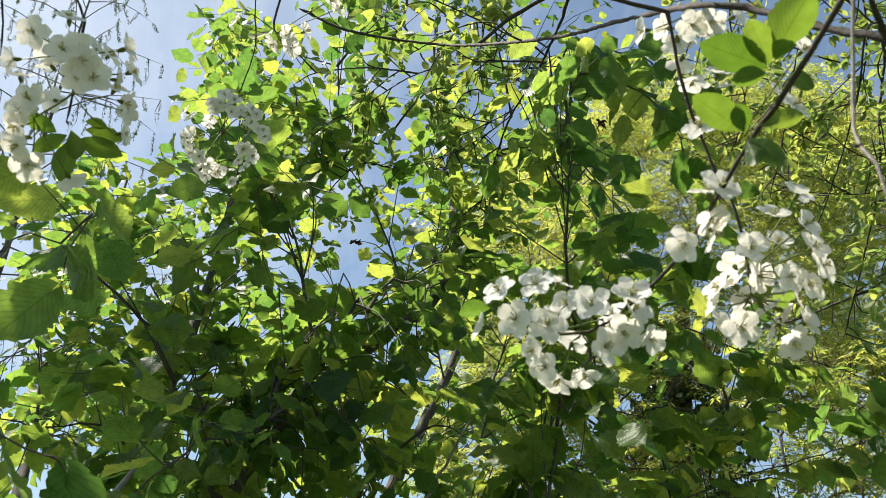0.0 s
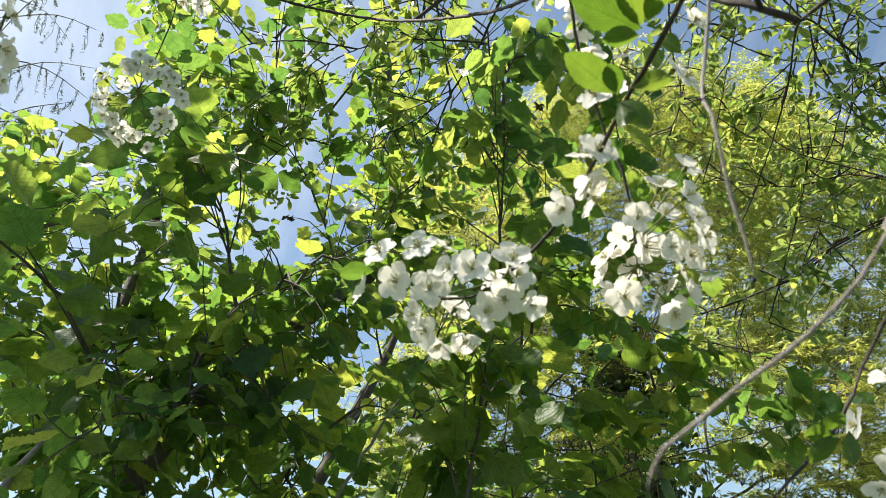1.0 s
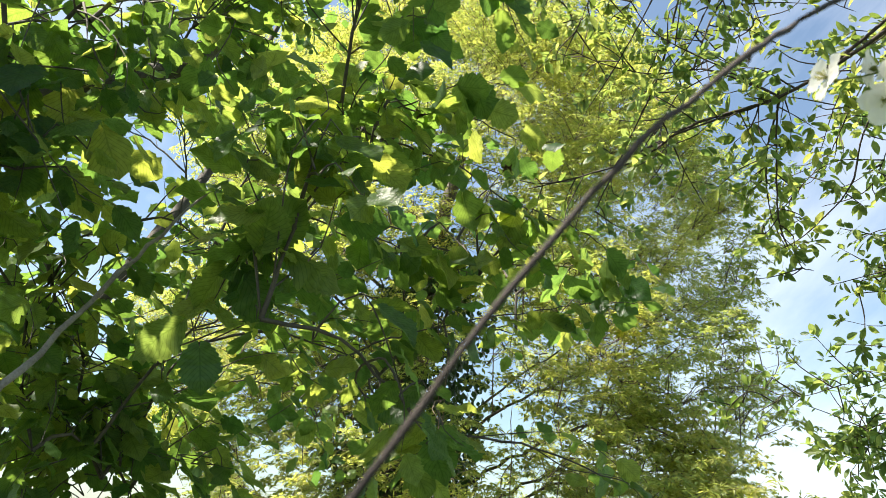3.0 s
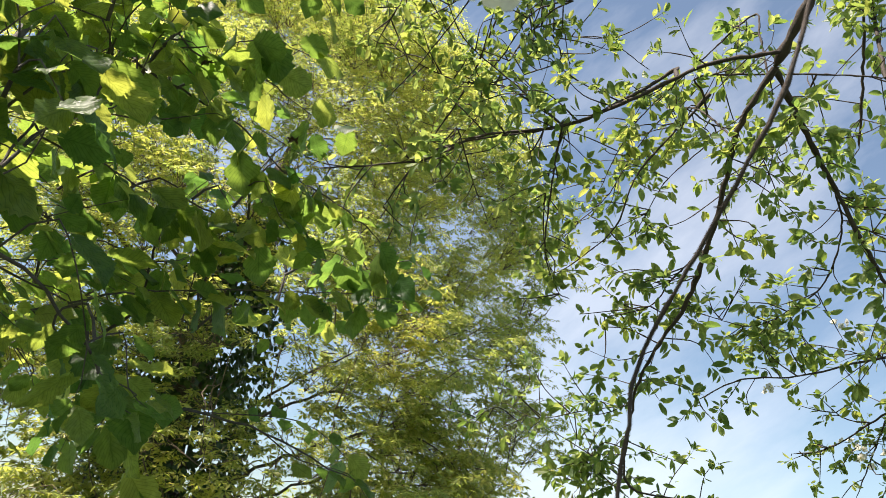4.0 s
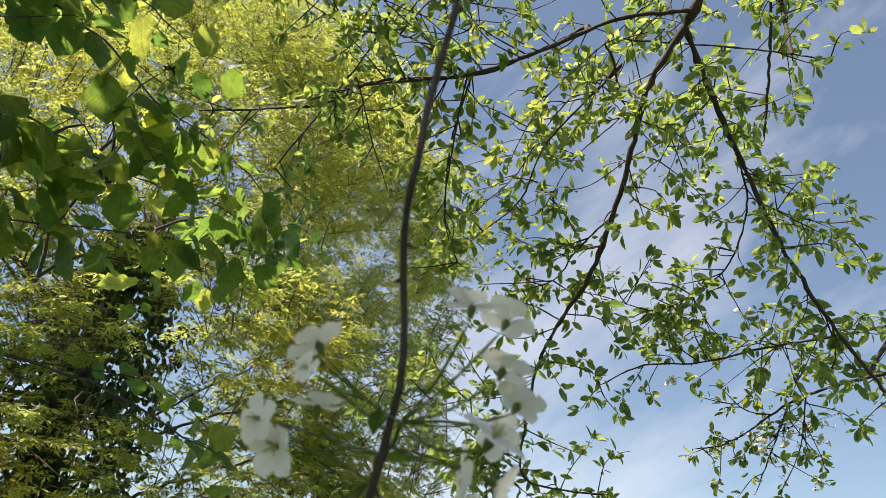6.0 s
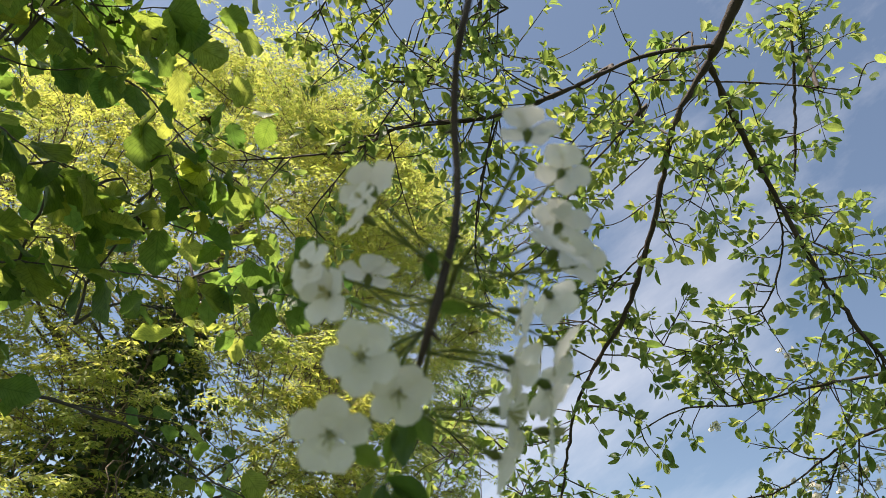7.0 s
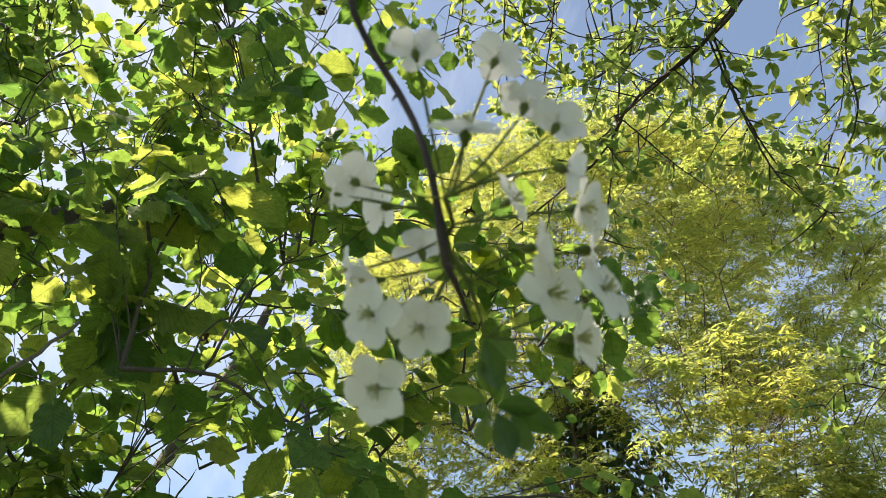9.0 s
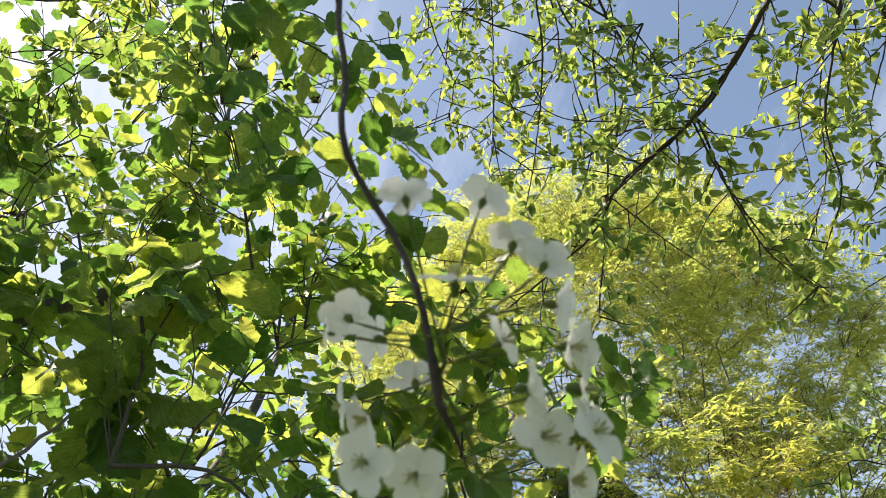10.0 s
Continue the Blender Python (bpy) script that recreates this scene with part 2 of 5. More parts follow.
class Heap:
    """Gathers arrays that become one mesh."""

    def __init__(self):
        self.v, self.f, self.u, self.n = [], [], [], 0

    def add(self, v, f, u=None):
        self.v.append(v)
        self.f.append(np.asarray(f) + self.n)
        self.u.append(np.zeros((len(v), 2)) if u is None else u)
        self.n += len(v)

    def build(self, name, material, parent, **more):
        if self.n:
            return mesh_object(name, np.vstack(self.v), np.vstack(self.f), material, parent, np.vstack(self.u), **more)


def blade(length, width, widest, round_tip, teeth, rows, fold, curl, wave, base=0.0, tip=0.0):
    """A leaf that lies along +y from its stalk at the origin, its upper side to +z."""
    t = np.linspace(0, 1, rows)
    s = t ** (np.log(0.5) / np.log(widest))
    half = width / 2 * np.sin(np.pi * s) ** round_tip
    half[0], half[-1] = 0.02 * width, 0.01 * width
    cols = np.array([-1, -0.5, 0, 0.5, 1.0])
    notch = np.where(np.arange(rows) % 2 == 0, 1 + teeth, 1 - teeth) * (1 + teeth * np.sin(np.arange(rows) * 1.57 + 0.6))
    torn = 1 + rng.normal(0, teeth * 0.8, (rows, 5))
    x = half[:, None] * cols[None] * np.where(np.abs(cols) == 1, notch[:, None] * torn, 1)
    t = np.concatenate([t[:-1], [1 + tip]])
    y = t[:, None] * length + (np.abs(cols) ** 2)[None] * (-base * length * (1 - t) ** 2)[:, None]
    y = y + (np.abs(cols) == 1)[None] * (np.where(np.arange(rows) % 2 == 0, 1, -1) * teeth * 0.25 * length / rows * 4)[:, None]
    z = fold * np.abs(x) + curl * length * (t ** 2)[:, None] + wave * length * np.sin(t * 9 + 1)[:, None] * np.abs(cols)[None]
    z = z + rng.normal(0, wave * length * 0.35, z.shape)
    v = np.stack([x, y + 0 * x, z], -1).reshape(-1, 3)
    u = np.stack([0.5 + 0.5 * cols[None] + 0 * t[:, None], t[:, None] + 0 * cols[None]], -1).reshape(-1, 2)
    i = np.arange(rows * 5).reshape(rows, 5)
    f = np.stack([i[:-1, :-1], i[:-1, 1:], i[1:, 1:], i[1:, :-1]], -1).reshape(-1, 4)
    return v, f, u


HAZEL_SHAPES = [(0.100, 0.092, 0.54, 0.54, 0.12, -0.10, 0.035, 0.15, 0.10), (0.092, 0.080, 0.52, 0.56, -0.10, -0.18, 0.045, 0.13, 0.11),
                (0.105, 0.100, 0.56, 0.53, 0.22, 0.06, 0.04, 0.17, 0.09), (0.085, 0.070, 0.52, 0.58, 0.05, -0.25, 0.05, 0.1, 0.12),
                (0.096, 0.088, 0.53, 0.53, 0.3, -0.12, 0.045, 0.15, 0.10), (0.078, 0.070, 0.55, 0.56, -0.22, -0.05, 0.05, 0.13, 0.10),
                (0.098, 0.090, 0.55, 0.54, -0.3, -0.30, 0.06, 0.14, 0.11), (0.088, 0.082, 0.50, 0.55, 0.16, -0.02, 0.06, 0.15, 0.08)]
HAZEL_BLADES = [blade(le, wi, wd, rt, 0.075, 12, fo, cu, wa, ba, ti) for le, wi, wd, rt, fo, cu, wa, ba, ti in HAZEL_SHAPES]
HAZEL_NEAR = [blade(le, wi, wd, rt, 0.05, 23, fo, cu, wa, ba, ti) for le, wi, wd, rt, fo, cu, wa, ba, ti in HAZEL_SHAPES]
CHERRY_BLADES = [blade(0.068, 0.030, 0.5, 0.85, 0.03, 6, 0.25, -0.12, 0.01), blade(0.060, 0.028, 0.52, 0.8, 0.03, 6, 0.4, -0.25, 0.01),
                 blade(0.054, 0.027, 0.55, 0.8, 0.03, 6, 0.12, 0.1, 0.015)]
SPRING_BLADES = [blade(0.052, 0.026, 0.5, 0.8, 0.022, 25, 0.3, -0.14, 0.014), blade(0.046, 0.026, 0.55, 0.75, 0.022, 25, 0.42, -0.24, 0.016), blade(0.050, 0.024, 0.52, 0.8, 0.022, 25, 0.55, 0.08, 0.02)]
IVY_BLADES = [blade(0.11, 0.10, 0.4, 0.8, 0.1, 4, 0.1, -0.1, 0.02, 0.1)]


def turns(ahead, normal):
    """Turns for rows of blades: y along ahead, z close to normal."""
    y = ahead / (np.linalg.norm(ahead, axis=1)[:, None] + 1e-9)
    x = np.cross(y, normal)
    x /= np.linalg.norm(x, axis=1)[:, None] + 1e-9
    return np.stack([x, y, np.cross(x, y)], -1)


def strew(heap, blades, at, ahead, normal, size):
    """Adds a blade at each place."""
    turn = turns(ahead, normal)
    kind = rng.integers(0, len(blades), len(at))
    for k, (v, f, u) in enumerate(blades):
        for i in np.nonzero(kind == k)[0]:
            heap.add((v * size[i]) @ turn[i].T + at[i], f, u)


def leaf_parts(name, blades, material, parent, at, ahead, normal, size):
    """Loose leaves, each an object of its own on one of a few shared meshes."""
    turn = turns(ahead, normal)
    shared = []
    for v, f, u in blades:
        ob = mesh_object(name, v, f, material, parent, u)
        shared.append(ob.data)
        scene.collection.objects.unlink(ob)
        bpy.data.objects.remove(ob)
    for i in range(len(at)):
        ob = new(name, shared[int(rng.integers(0, len(shared)))])
        ob.parent = parent
        m = Matrix.Identity(4)
        for r in range(3):
            for c in range(3):
                m[r][c] = turn[i][r][c] * size[i]
            m[r][3] = at[i][r]
        ob.matrix_basis = m


def thing(name, label, category, kind=""):
    """An Empty, at the world's origin so that its parts keep their places."""
    return tagged(new(name), label, category, kind=kind)


def unit(v):
    v = np.asarray(v, float)
    return v / (np.linalg.norm(v, axis=-1, keepdims=True) + 1e-9)


class Foliage:
    """Leaves gathered for one tree: the ones nearest to the walk become parts, the others one mesh."""

    def __init__(self):
        self.at, self.ahead, self.normal, self.size = [], [], [], []

    def put(self, at, ahead, normal, size):
        self.at.append(at), self.ahead.append(ahead), self.normal.append(normal), self.size.append(size)

    def build(self, blades, material, parent, single):
        at, ahead, normal, size = (np.array(a) for a in (self.at, self.ahead, self.normal, self.size))
        order = np.argsort(np.linalg.norm(at - (0.4, 0.5, 1.4), axis=1))
        near, far = order[:single], order[single:]
        heap = Heap()
        strew(heap, blades, at[far], ahead[far], normal[far], size[far])
        heap.build("foliage", material, parent, kind="stuff")
        return at[near], ahead[near], normal[near], size[near]


def nearest(lines, p):
    """The point of some lines that lies nearest to p."""
    pts = np.vstack(lines)
    return pts[np.argmin(((pts - p) ** 2).sum(1))]


# ---- ground ----
def ground_sheet():
    n = 48
    a = np.linspace(0, 2 * np.pi, n, endpoint=False)
    rings, verts = [0.0, 2, 4, 7, 12, 20, 40, 90, 250, 900, 3000], [(0, 0, 0)]
    for r in rings[1:]:
        h = 0.06 * np.sin(a * 3 + r) * min(1.0, r / 6) if r < 60 else 0 * a
        verts += [(r * math.cos(x), r * math.sin(x), float(z)) for x, z in zip(a, h)]
    bm = bmesh.new()
    vs = [bm.verts.new(v) for v in verts]
    for i in range(n):
        bm.faces.new((vs[0], vs[1 + i], vs[1 + (i + 1) % n]))
    for k in range(len(rings) - 2):
        b = 1 + k * n
        for i in range(n):
            j = (i + 1) % n
            bm.faces.new((vs[b + i], vs[b + n + i], vs[b + n + j], vs[b + j]))
    data = bpy.data.meshes.new("ground")
    bm.to_mesh(data)
    bm.free()
    data.materials.append(GRASS)
    tagged(new("ground", data), "rough green grass under the trees", "ground", kind="structure")


ground_sheet()

# ---- hazel: a leaning many-stemmed bush-tree with broad leaves ----
hazel = thing("hazel_tree", "hazel tree with broad backlit green leaves and leaning brown stems", "tree")
HAZEL_STEMS = [
    [(-1.05, 2.35, -0.05), (-0.85, 2.2, 1.0), (-0.66, 2.1, 1.9), (-0.55, 2.15, 2.17), (-0.46, 2.17, 2.3), (-0.35, 2.17, 2.42), (-0.18, 2.3, 2.62), (0.0, 2.6, 2.95), (0.06, 2.85, 3.5), (0.02, 3.1, 4.2), (-0.05, 3.3, 5.2)],
    [(-1.15, 2.6, -0.05), (-1.25, 2.9, 1.2), (-1.3, 3.2, 2.4), (-1.25, 3.5, 3.6), (-1.3, 3.7, 4.8), (-1.5, 3.9, 5.8)],
    [(-1.0, 2.75, -0.05), (-0.7, 3.3, 1.2), (-0.3, 3.8, 2.3), (0.1, 4.1, 3.3), (0.3, 4.3, 4.3), (0.5, 4.4, 5.4)],
    [(-1.3, 2.5, -0.05), (-1.7, 3.0, 1.3), (-2.1, 3.7, 2.6), (-2.3, 4.2, 3.8), (-2.4, 4.5, 4.9)],
]
stem_lines = []
for pts, r in zip(HAZEL_STEMS, (0.062, 0.05, 0.055, 0.045)):
    line = smooth_line(pts, 0.07)
    stem_lines.append(line)
    v, f = tube(line, r, 0.008, 10, 0.05, 0.003)
    mesh_object("stem", v, f, HAZEL_BARK, hazel)
hazel_leaves, hazel_twigs = Foliage(), Heap()


def bough(x, y, z, rx, ry, rz, leaves, size=0.0):
    """One bough of the hazel: a limb from the nearest stem to its middle, and twigs with two rows of leaves in a cloud round it."""
    mid, reach = np.array((x, y, z)), np.array((rx, ry, rz)) * 1.65
    low = mid - (0, 0, 0.4 * np.linalg.norm(mid - nearest(stem_lines, mid)))
    root = nearest(stem_lines, low)
    limb = smooth_line([root, root * 0.55 + mid * 0.45 + (0, 0, 0.08), mid], 0.06)
    v, f = tube(limb, 0.006, 0.002, 6, 0.06, 0.005)
    mesh_object("limb", v, f, HAZEL_BARK, hazel)
    stem_lines.append(limb[2:])
    count = 0
    while count < leaves:
        end = mid + unit(rng.normal(0, 1, 3)) * reach * rng.uniform(0.25, 1.0) ** 0.5
        start = limb[int(rng.integers(len(limb) // 4, len(limb)))]
        bend = start * 0.6 + end * 0.4 + rng.normal(0, 0.05, 3) + (0, 0, 0.07)
        line = smooth_line([start, bend, bend * 0.4 + end * 0.6 + rng.normal(0, 0.02, 3), end], 0.05)
        v, f = tube(line, 0.0026, 0.0011, 4, 0.05)
        hazel_twigs.add(v, f)
        d = unit(np.gradient(line, axis=0))
        for i in range(max(1, int(len(line) * 0.35)), len(line)):
            out = unit(np.cross(d[i], (0, 0, 1.0))) * (1 if i % 2 else -1)
            stalk = line[i] + out * 0.022 + rng.normal(0, 0.012, 3)
            ahead = out * 0.8 + d[i] * 0.55 + rng.normal(0, 0.28, 3) + (0, 0, -0.28)
            normal = np.array((0, 0, 1.0)) + rng.normal(0, 0.6, 3)
            hazel_leaves.put(stalk, ahead, normal, float(np.clip(rng.normal(size or HAZEL_SIZE, 0.18), 0.4, 1.5)))
            count += 1


HAZEL_SIZE = 0.78
# reach 0.25, 0.25, 0.16 and 0.26, 0.26, 0.2: unseen boughs added for shade
bough(-0.30, 2.89, 2.10, 0.28, 0.28, 0.22, 21)
bough(-0.34, 2.73, 2.01, 0.23, 0.25, 0.25, 81)
bough(-0.32, 2.73, 1.72, 0.28, 0.28, 0.22, 34)
bough(-0.33, 2.70, 4.72, 0.31, 0.25, 0.26, 54)
bough(-0.49, 2.71, 2.51, 0.20, 0.20, 0.16, 21)
bough(-0.65, 2.94, 2.87, 0.23, 0.22, 0.24, 122)
bough(-0.08, 2.86, 3.67, 0.24, 0.24, 0.25, 94)
bough(-0.18, 2.71, 2.29, 0.20, 0.20, 0.16, 21)
bough(-0.55, 2.48, 1.68, 0.28, 0.28, 0.22, 34)
bough(-0.21, 2.53, 1.61, 0.20, 0.20, 0.16, 24)
bough(-0.68, 2.64, 2.23, 0.20, 0.20, 0.16, 34)
bough(0.02, 2.96, 1.73, 0.28, 0.28, 0.22, 34)
bough(-0.42, 2.25, 3.37, 0.24, 0.24, 0.19, 20)
bough(-0.23, 2.45, 3.58, 0.24, 0.24, 0.19, 20)
bough(-0.63, 2.49, 2.34, 0.22, 0.22, 0.18, 32)
bough(-0.04, 2.65, 1.56, 0.20, 0.20, 0.16, 24)
bough(-0.51, 2.29, 1.57, 0.22, 0.22, 0.18, 47)
bough(-0.53, 3.49, 1.99, 0.26, 0.23, 0.22, 109)
bough(0.15, 2.89, 2.38, 0.20, 0.20, 0.16, 19)
bough(-0.52, 2.24, 1.67, 0.22, 0.22, 0.18, 47)
bough(0.15, 2.97, 2.04, 0.28, 0.28, 0.22, 21)
bough(-0.77, 3.25, 5.49, 0.25, 0.29, 0.25, 72)
bough(-0.41, 2.02, 3.66, 0.24, 0.24, 0.19, 20)
bough(-0.43, 2.02, 5.50, 0.25, 0.25, 0.16, 53)
bough(-1.00, 2.79, 4.06, 0.24, 0.25, 0.26, 98)
bough(-0.59, 3.61, 4.25, 0.22, 0.22, 0.29, 78)
bough(-0.16, 3.56, 3.44, 0.25, 0.21, 0.23, 110)
bough(-0.72, 2.33, 2.06, 0.22, 0.22, 0.18, 32)
bough(-0.70, 2.26, 1.89, 0.22, 0.22, 0.18, 47)
bough(-0.68, 2.23, 3.52, 0.27, 0.23, 0.25, 91)
bough(-0.60, 2.11, 1.72, 0.22, 0.22, 0.18, 47)
bough(0.13, 3.22, 5.50, 0.28, 0.26, 0.27, 52)
bough(-0.17, 2.15, 3.94, 0.24, 0.24, 0.19, 20)
bough(0.35, 2.91, 2.95, 0.25, 0.20, 0.25, 67)
bough(-0.45, 1.85, 2.22, 0.20, 0.20, 0.16, 25)
bough(-0.11, 2.18, 2.33, 0.20, 0.20, 0.16, 25)
bough(0.01, 2.35, 2.92, 0.24, 0.19, 0.27, 98)
bough(-0.27, 1.89, 2.47, 0.20, 0.20, 0.16, 23)
bough(-0.79, 2.16, 2.46, 0.22, 0.22, 0.18, 32)
bough(-1.00, 2.44, 2.17, 0.28, 0.28, 0.22, 53)
bough(0.09, 2.25, 3.71, 0.24, 0.24, 0.19, 20)
bough(-0.51, 1.69, 2.80, 0.27, 0.22, 0.25, 94)
bough(0.52, 2.84, 2.87, 0.20, 0.20, 0.16, 15)
bough(-0.68, 1.91, 2.15, 0.20, 0.20, 0.16, 25)
bough(-0.78, 3.75, 2.66, 0.25, 0.22, 0.22, 62)
bough(-0.81, 2.09, 2.30, 0.26, 0.24, 0.18, 117)
bough(-0.64, 1.84, 5.50, 0.25, 0.25, 0.16, 53)
bough(0.15, 3.55, 2.60, 0.26, 0.23, 0.24, 49)
bough(-0.83, 2.07, 2.80, 0.22, 0.22, 0.18, 32)
bough(-1.37, 2.96, 2.49, 0.23, 0.24, 0.21, 127)
bough(0.52, 3.04, 2.47, 0.20, 0.20, 0.16, 17)
bough(0.28, 2.39, 2.09, 0.26, 0.24, 0.26, 72)
bough(-1.26, 3.27, 4.79, 0.25, 0.29, 0.21, 91)
bough(0.74, 2.92, 2.94, 0.20, 0.20, 0.16, 14)
bough(0.31, 3.55, 4.36, 0.27, 0.26, 0.28, 71)
bough(-0.60, 4.28, 3.49, 0.23, 0.24, 0.23, 41)
bough(0.74, 2.85, 2.02, 0.20, 0.20, 0.16, 14)
bough(0.71, 3.00, 2.52, 0.20, 0.20, 0.16, 14)
bough(0.07, 1.88, 4.89, 0.25, 0.25, 0.16, 53)
bough(-0.06, 1.69, 4.20, 0.25, 0.25, 0.16, 53)
bough(-1.13, 3.56, 3.39, 0.23, 0.25, 0.22, 95)
bough(0.07, 1.82, 5.80, 0.25, 0.25, 0.16, 53)
bough(-1.62, 2.87, 3.34, 0.24, 0.23, 0.26, 110)
bough(-0.16, 4.33, 4.35, 0.22, 0.23, 0.25, 66)
bough(-1.23, 2.29, 2.88, 0.21, 0.23, 0.24, 101)
bough(0.57, 2.46, 2.59, 0.20, 0.20, 0.16, 14)
bough(0.43, 2.24, 2.67, 0.20, 0.20, 0.16, 24)
bough(-0.09, 4.31, 5.31, 0.27, 0.27, 0.30, 42)
bough(0.25, 1.92, 1.87, 0.14, 0.14, 0.11, 20, 1.0)
bough(0.80, 2.70, 1.73, 0.20, 0.20, 0.16, 10)
bough(0.64, 2.47, 3.95, 0.26, 0.27, 0.32, 67)
bough(-1.25, 2.19, 2.23, 0.28, 0.28, 0.22, 53)
bough(0.85, 3.05, 5.01, 0.24, 0.29, 0.34, 17)
bough(0.65, 3.35, 1.92, 0.30, 0.28, 0.22, 49)
bough(0.62, 2.40, 2.82, 0.20, 0.20, 0.16, 24)
bough(-0.50, 1.05, 5.01, 0.25, 0.25, 0.16, 53)
bough(0.05, 4.26, 2.06, 0.24, 0.25, 0.22, 68)
bough(0.01, 4.32, 2.90, 0.30, 0.22, 0.23, 37)
bough(-0.39, 0.90, 4.91, 0.25, 0.25, 0.16, 53)
bough(-1.37, 2.26, 2.52, 0.28, 0.28, 0.22, 53)
bough(-0.82, 4.33, 2.07, 0.25, 0.23, 0.23, 77)
bough(0.96, 2.99, 2.60, 0.20, 0.20, 0.16, 5)
bough(-0.62, 1.17, 5.28, 0.25, 0.25, 0.16, 53)
bough(0.93, 2.74, 2.94, 0.20, 0.20, 0.16, 5)
bough(0.83, 3.22, 2.18, 0.20, 0.20, 0.16, 14)
bough(-0.05, 1.28, 5.33, 0.25, 0.25, 0.16, 53)
bough(1.08, 2.92, 2.09, 0.20, 0.20, 0.16, 5)
bough(-0.95, 4.26, 5.10, 0.23, 0.26, 0.32, 61)
bough(0.76, 3.42, 3.52, 0.27, 0.27, 0.27, 50)
bough(-0.70, 1.14, 2.27, 0.12, 0.12, 0.10, 14, 0.95)
bough(0.37, 1.80, 2.28, 0.14, 0.14, 0.11, 24, 1.0)
bough(-1.47, 3.58, 4.08, 0.23, 0.26, 0.20, 77)
bough(0.39, 1.81, 2.95, 0.24, 0.25, 0.29, 77)
bough(1.06, 3.04, 2.28, 0.20, 0.20, 0.16, 5)
bough(0.30, 1.67, 2.12, 0.16, 0.16, 0.13, 20, 0.95)
bough(1.12, 2.99, 2.63, 0.20, 0.20, 0.16, 5)
bough(-0.99, 4.33, 4.21, 0.22, 0.23, 0.24, 61)
bough(1.13, 2.77, 2.40, 0.20, 0.20, 0.16, 5)
bough(0.30, 4.24, 3.70, 0.24, 0.24, 0.25, 40)
bough(1.03, 2.60, 2.54, 0.24, 0.27, 0.30, 9)
bough(-1.51, 3.67, 5.49, 0.26, 0.24, 0.25, 71)
bough(0.69, 2.01, 1.66, 0.12, 0.12, 0.10, 18, 0.95)
bough(1.28, 2.81, 2.88, 0.20, 0.20, 0.16, 6)
bough(1.36, 2.91, 2.24, 0.20, 0.20, 0.16, 5)
bough(-1.14, 4.37, 2.77, 0.25, 0.20, 0.23, 47)
bough(-1.77, 3.57, 2.76, 0.24, 0.21, 0.24, 121)
bough(1.40, 2.99, 2.45, 0.20, 0.20, 0.16, 7)
bough(1.28, 2.57, 2.46, 0.20, 0.20, 0.16, 6)
bough(-1.32, 1.41, 4.55, 0.25, 0.25, 0.16, 53)
bough(1.67, 2.87, 2.47, 0.20, 0.20, 0.16, 6)
bough(0.88, 4.07, 5.50, 0.26, 0.36, 0.26, 33)
bough(0.69, 4.36, 4.63, 0.30, 0.24, 0.25, 51)
bough(-2.08, 3.53, 3.57, 0.21, 0.26, 0.24, 105)
bough(1.69, 2.75, 2.36, 0.20, 0.20, 0.16, 6)
bough(1.39, 3.48, 2.74, 0.28, 0.27, 0.27, 5)
bough(-1.66, 4.32, 3.55, 0.24, 0.23, 0.24, 47)
bough(1.68, 2.63, 1.65, 0.07, 0.07, 0.06, 14, 0.8)
bough(0.93, 4.28, 2.15, 0.24, 0.25, 0.33, 41)
bough(-1.74, 4.30, 4.53, 0.22, 0.25, 0.26, 66)
bough(-1.41, 1.01, 4.00, 0.25, 0.25, 0.16, 53)
bough(-1.72, 4.38, 5.49, 0.32, 0.21, 0.25, 52)
bough(-2.00, 1.70, 5.50, 0.25, 0.25, 0.16, 53)
bough(-2.50, 2.40, 5.24, 0.26, 0.26, 0.2, 51)
bough(-2.14, 1.88, 5.50, 0.25, 0.25, 0.16, 53)
bough(-2.46, 2.32, 4.94, 0.26, 0.26, 0.2, 51)
bough(-1.82, 1.39, 4.28, 0.26, 0.26, 0.2, 51)
bough(-1.98, 4.24, 2.72, 0.22, 0.23, 0.20, 60)
bough(1.27, 4.23, 3.99, 0.28, 0.30, 0.27, 5)
bough(-2.40, 3.80, 4.19, 0.24, 0.23, 0.23, 73)
bough(-2.45, 2.05, 4.99, 0.26, 0.26, 0.2, 51)
bough(-1.83, 1.03, 4.67, 0.25, 0.25, 0.16, 53)
bough(1.62, 4.28, 3.13, 0.36, 0.26, 0.26, 5)
bough(-2.46, 4.38, 3.07, 0.20, 0.21, 0.23, 62)
bough(-2.50, 4.38, 3.83, 0.26, 0.19, 0.22, 65)
bough(-2.63, 4.39, 4.66, 0.24, 0.21, 0.30, 52)


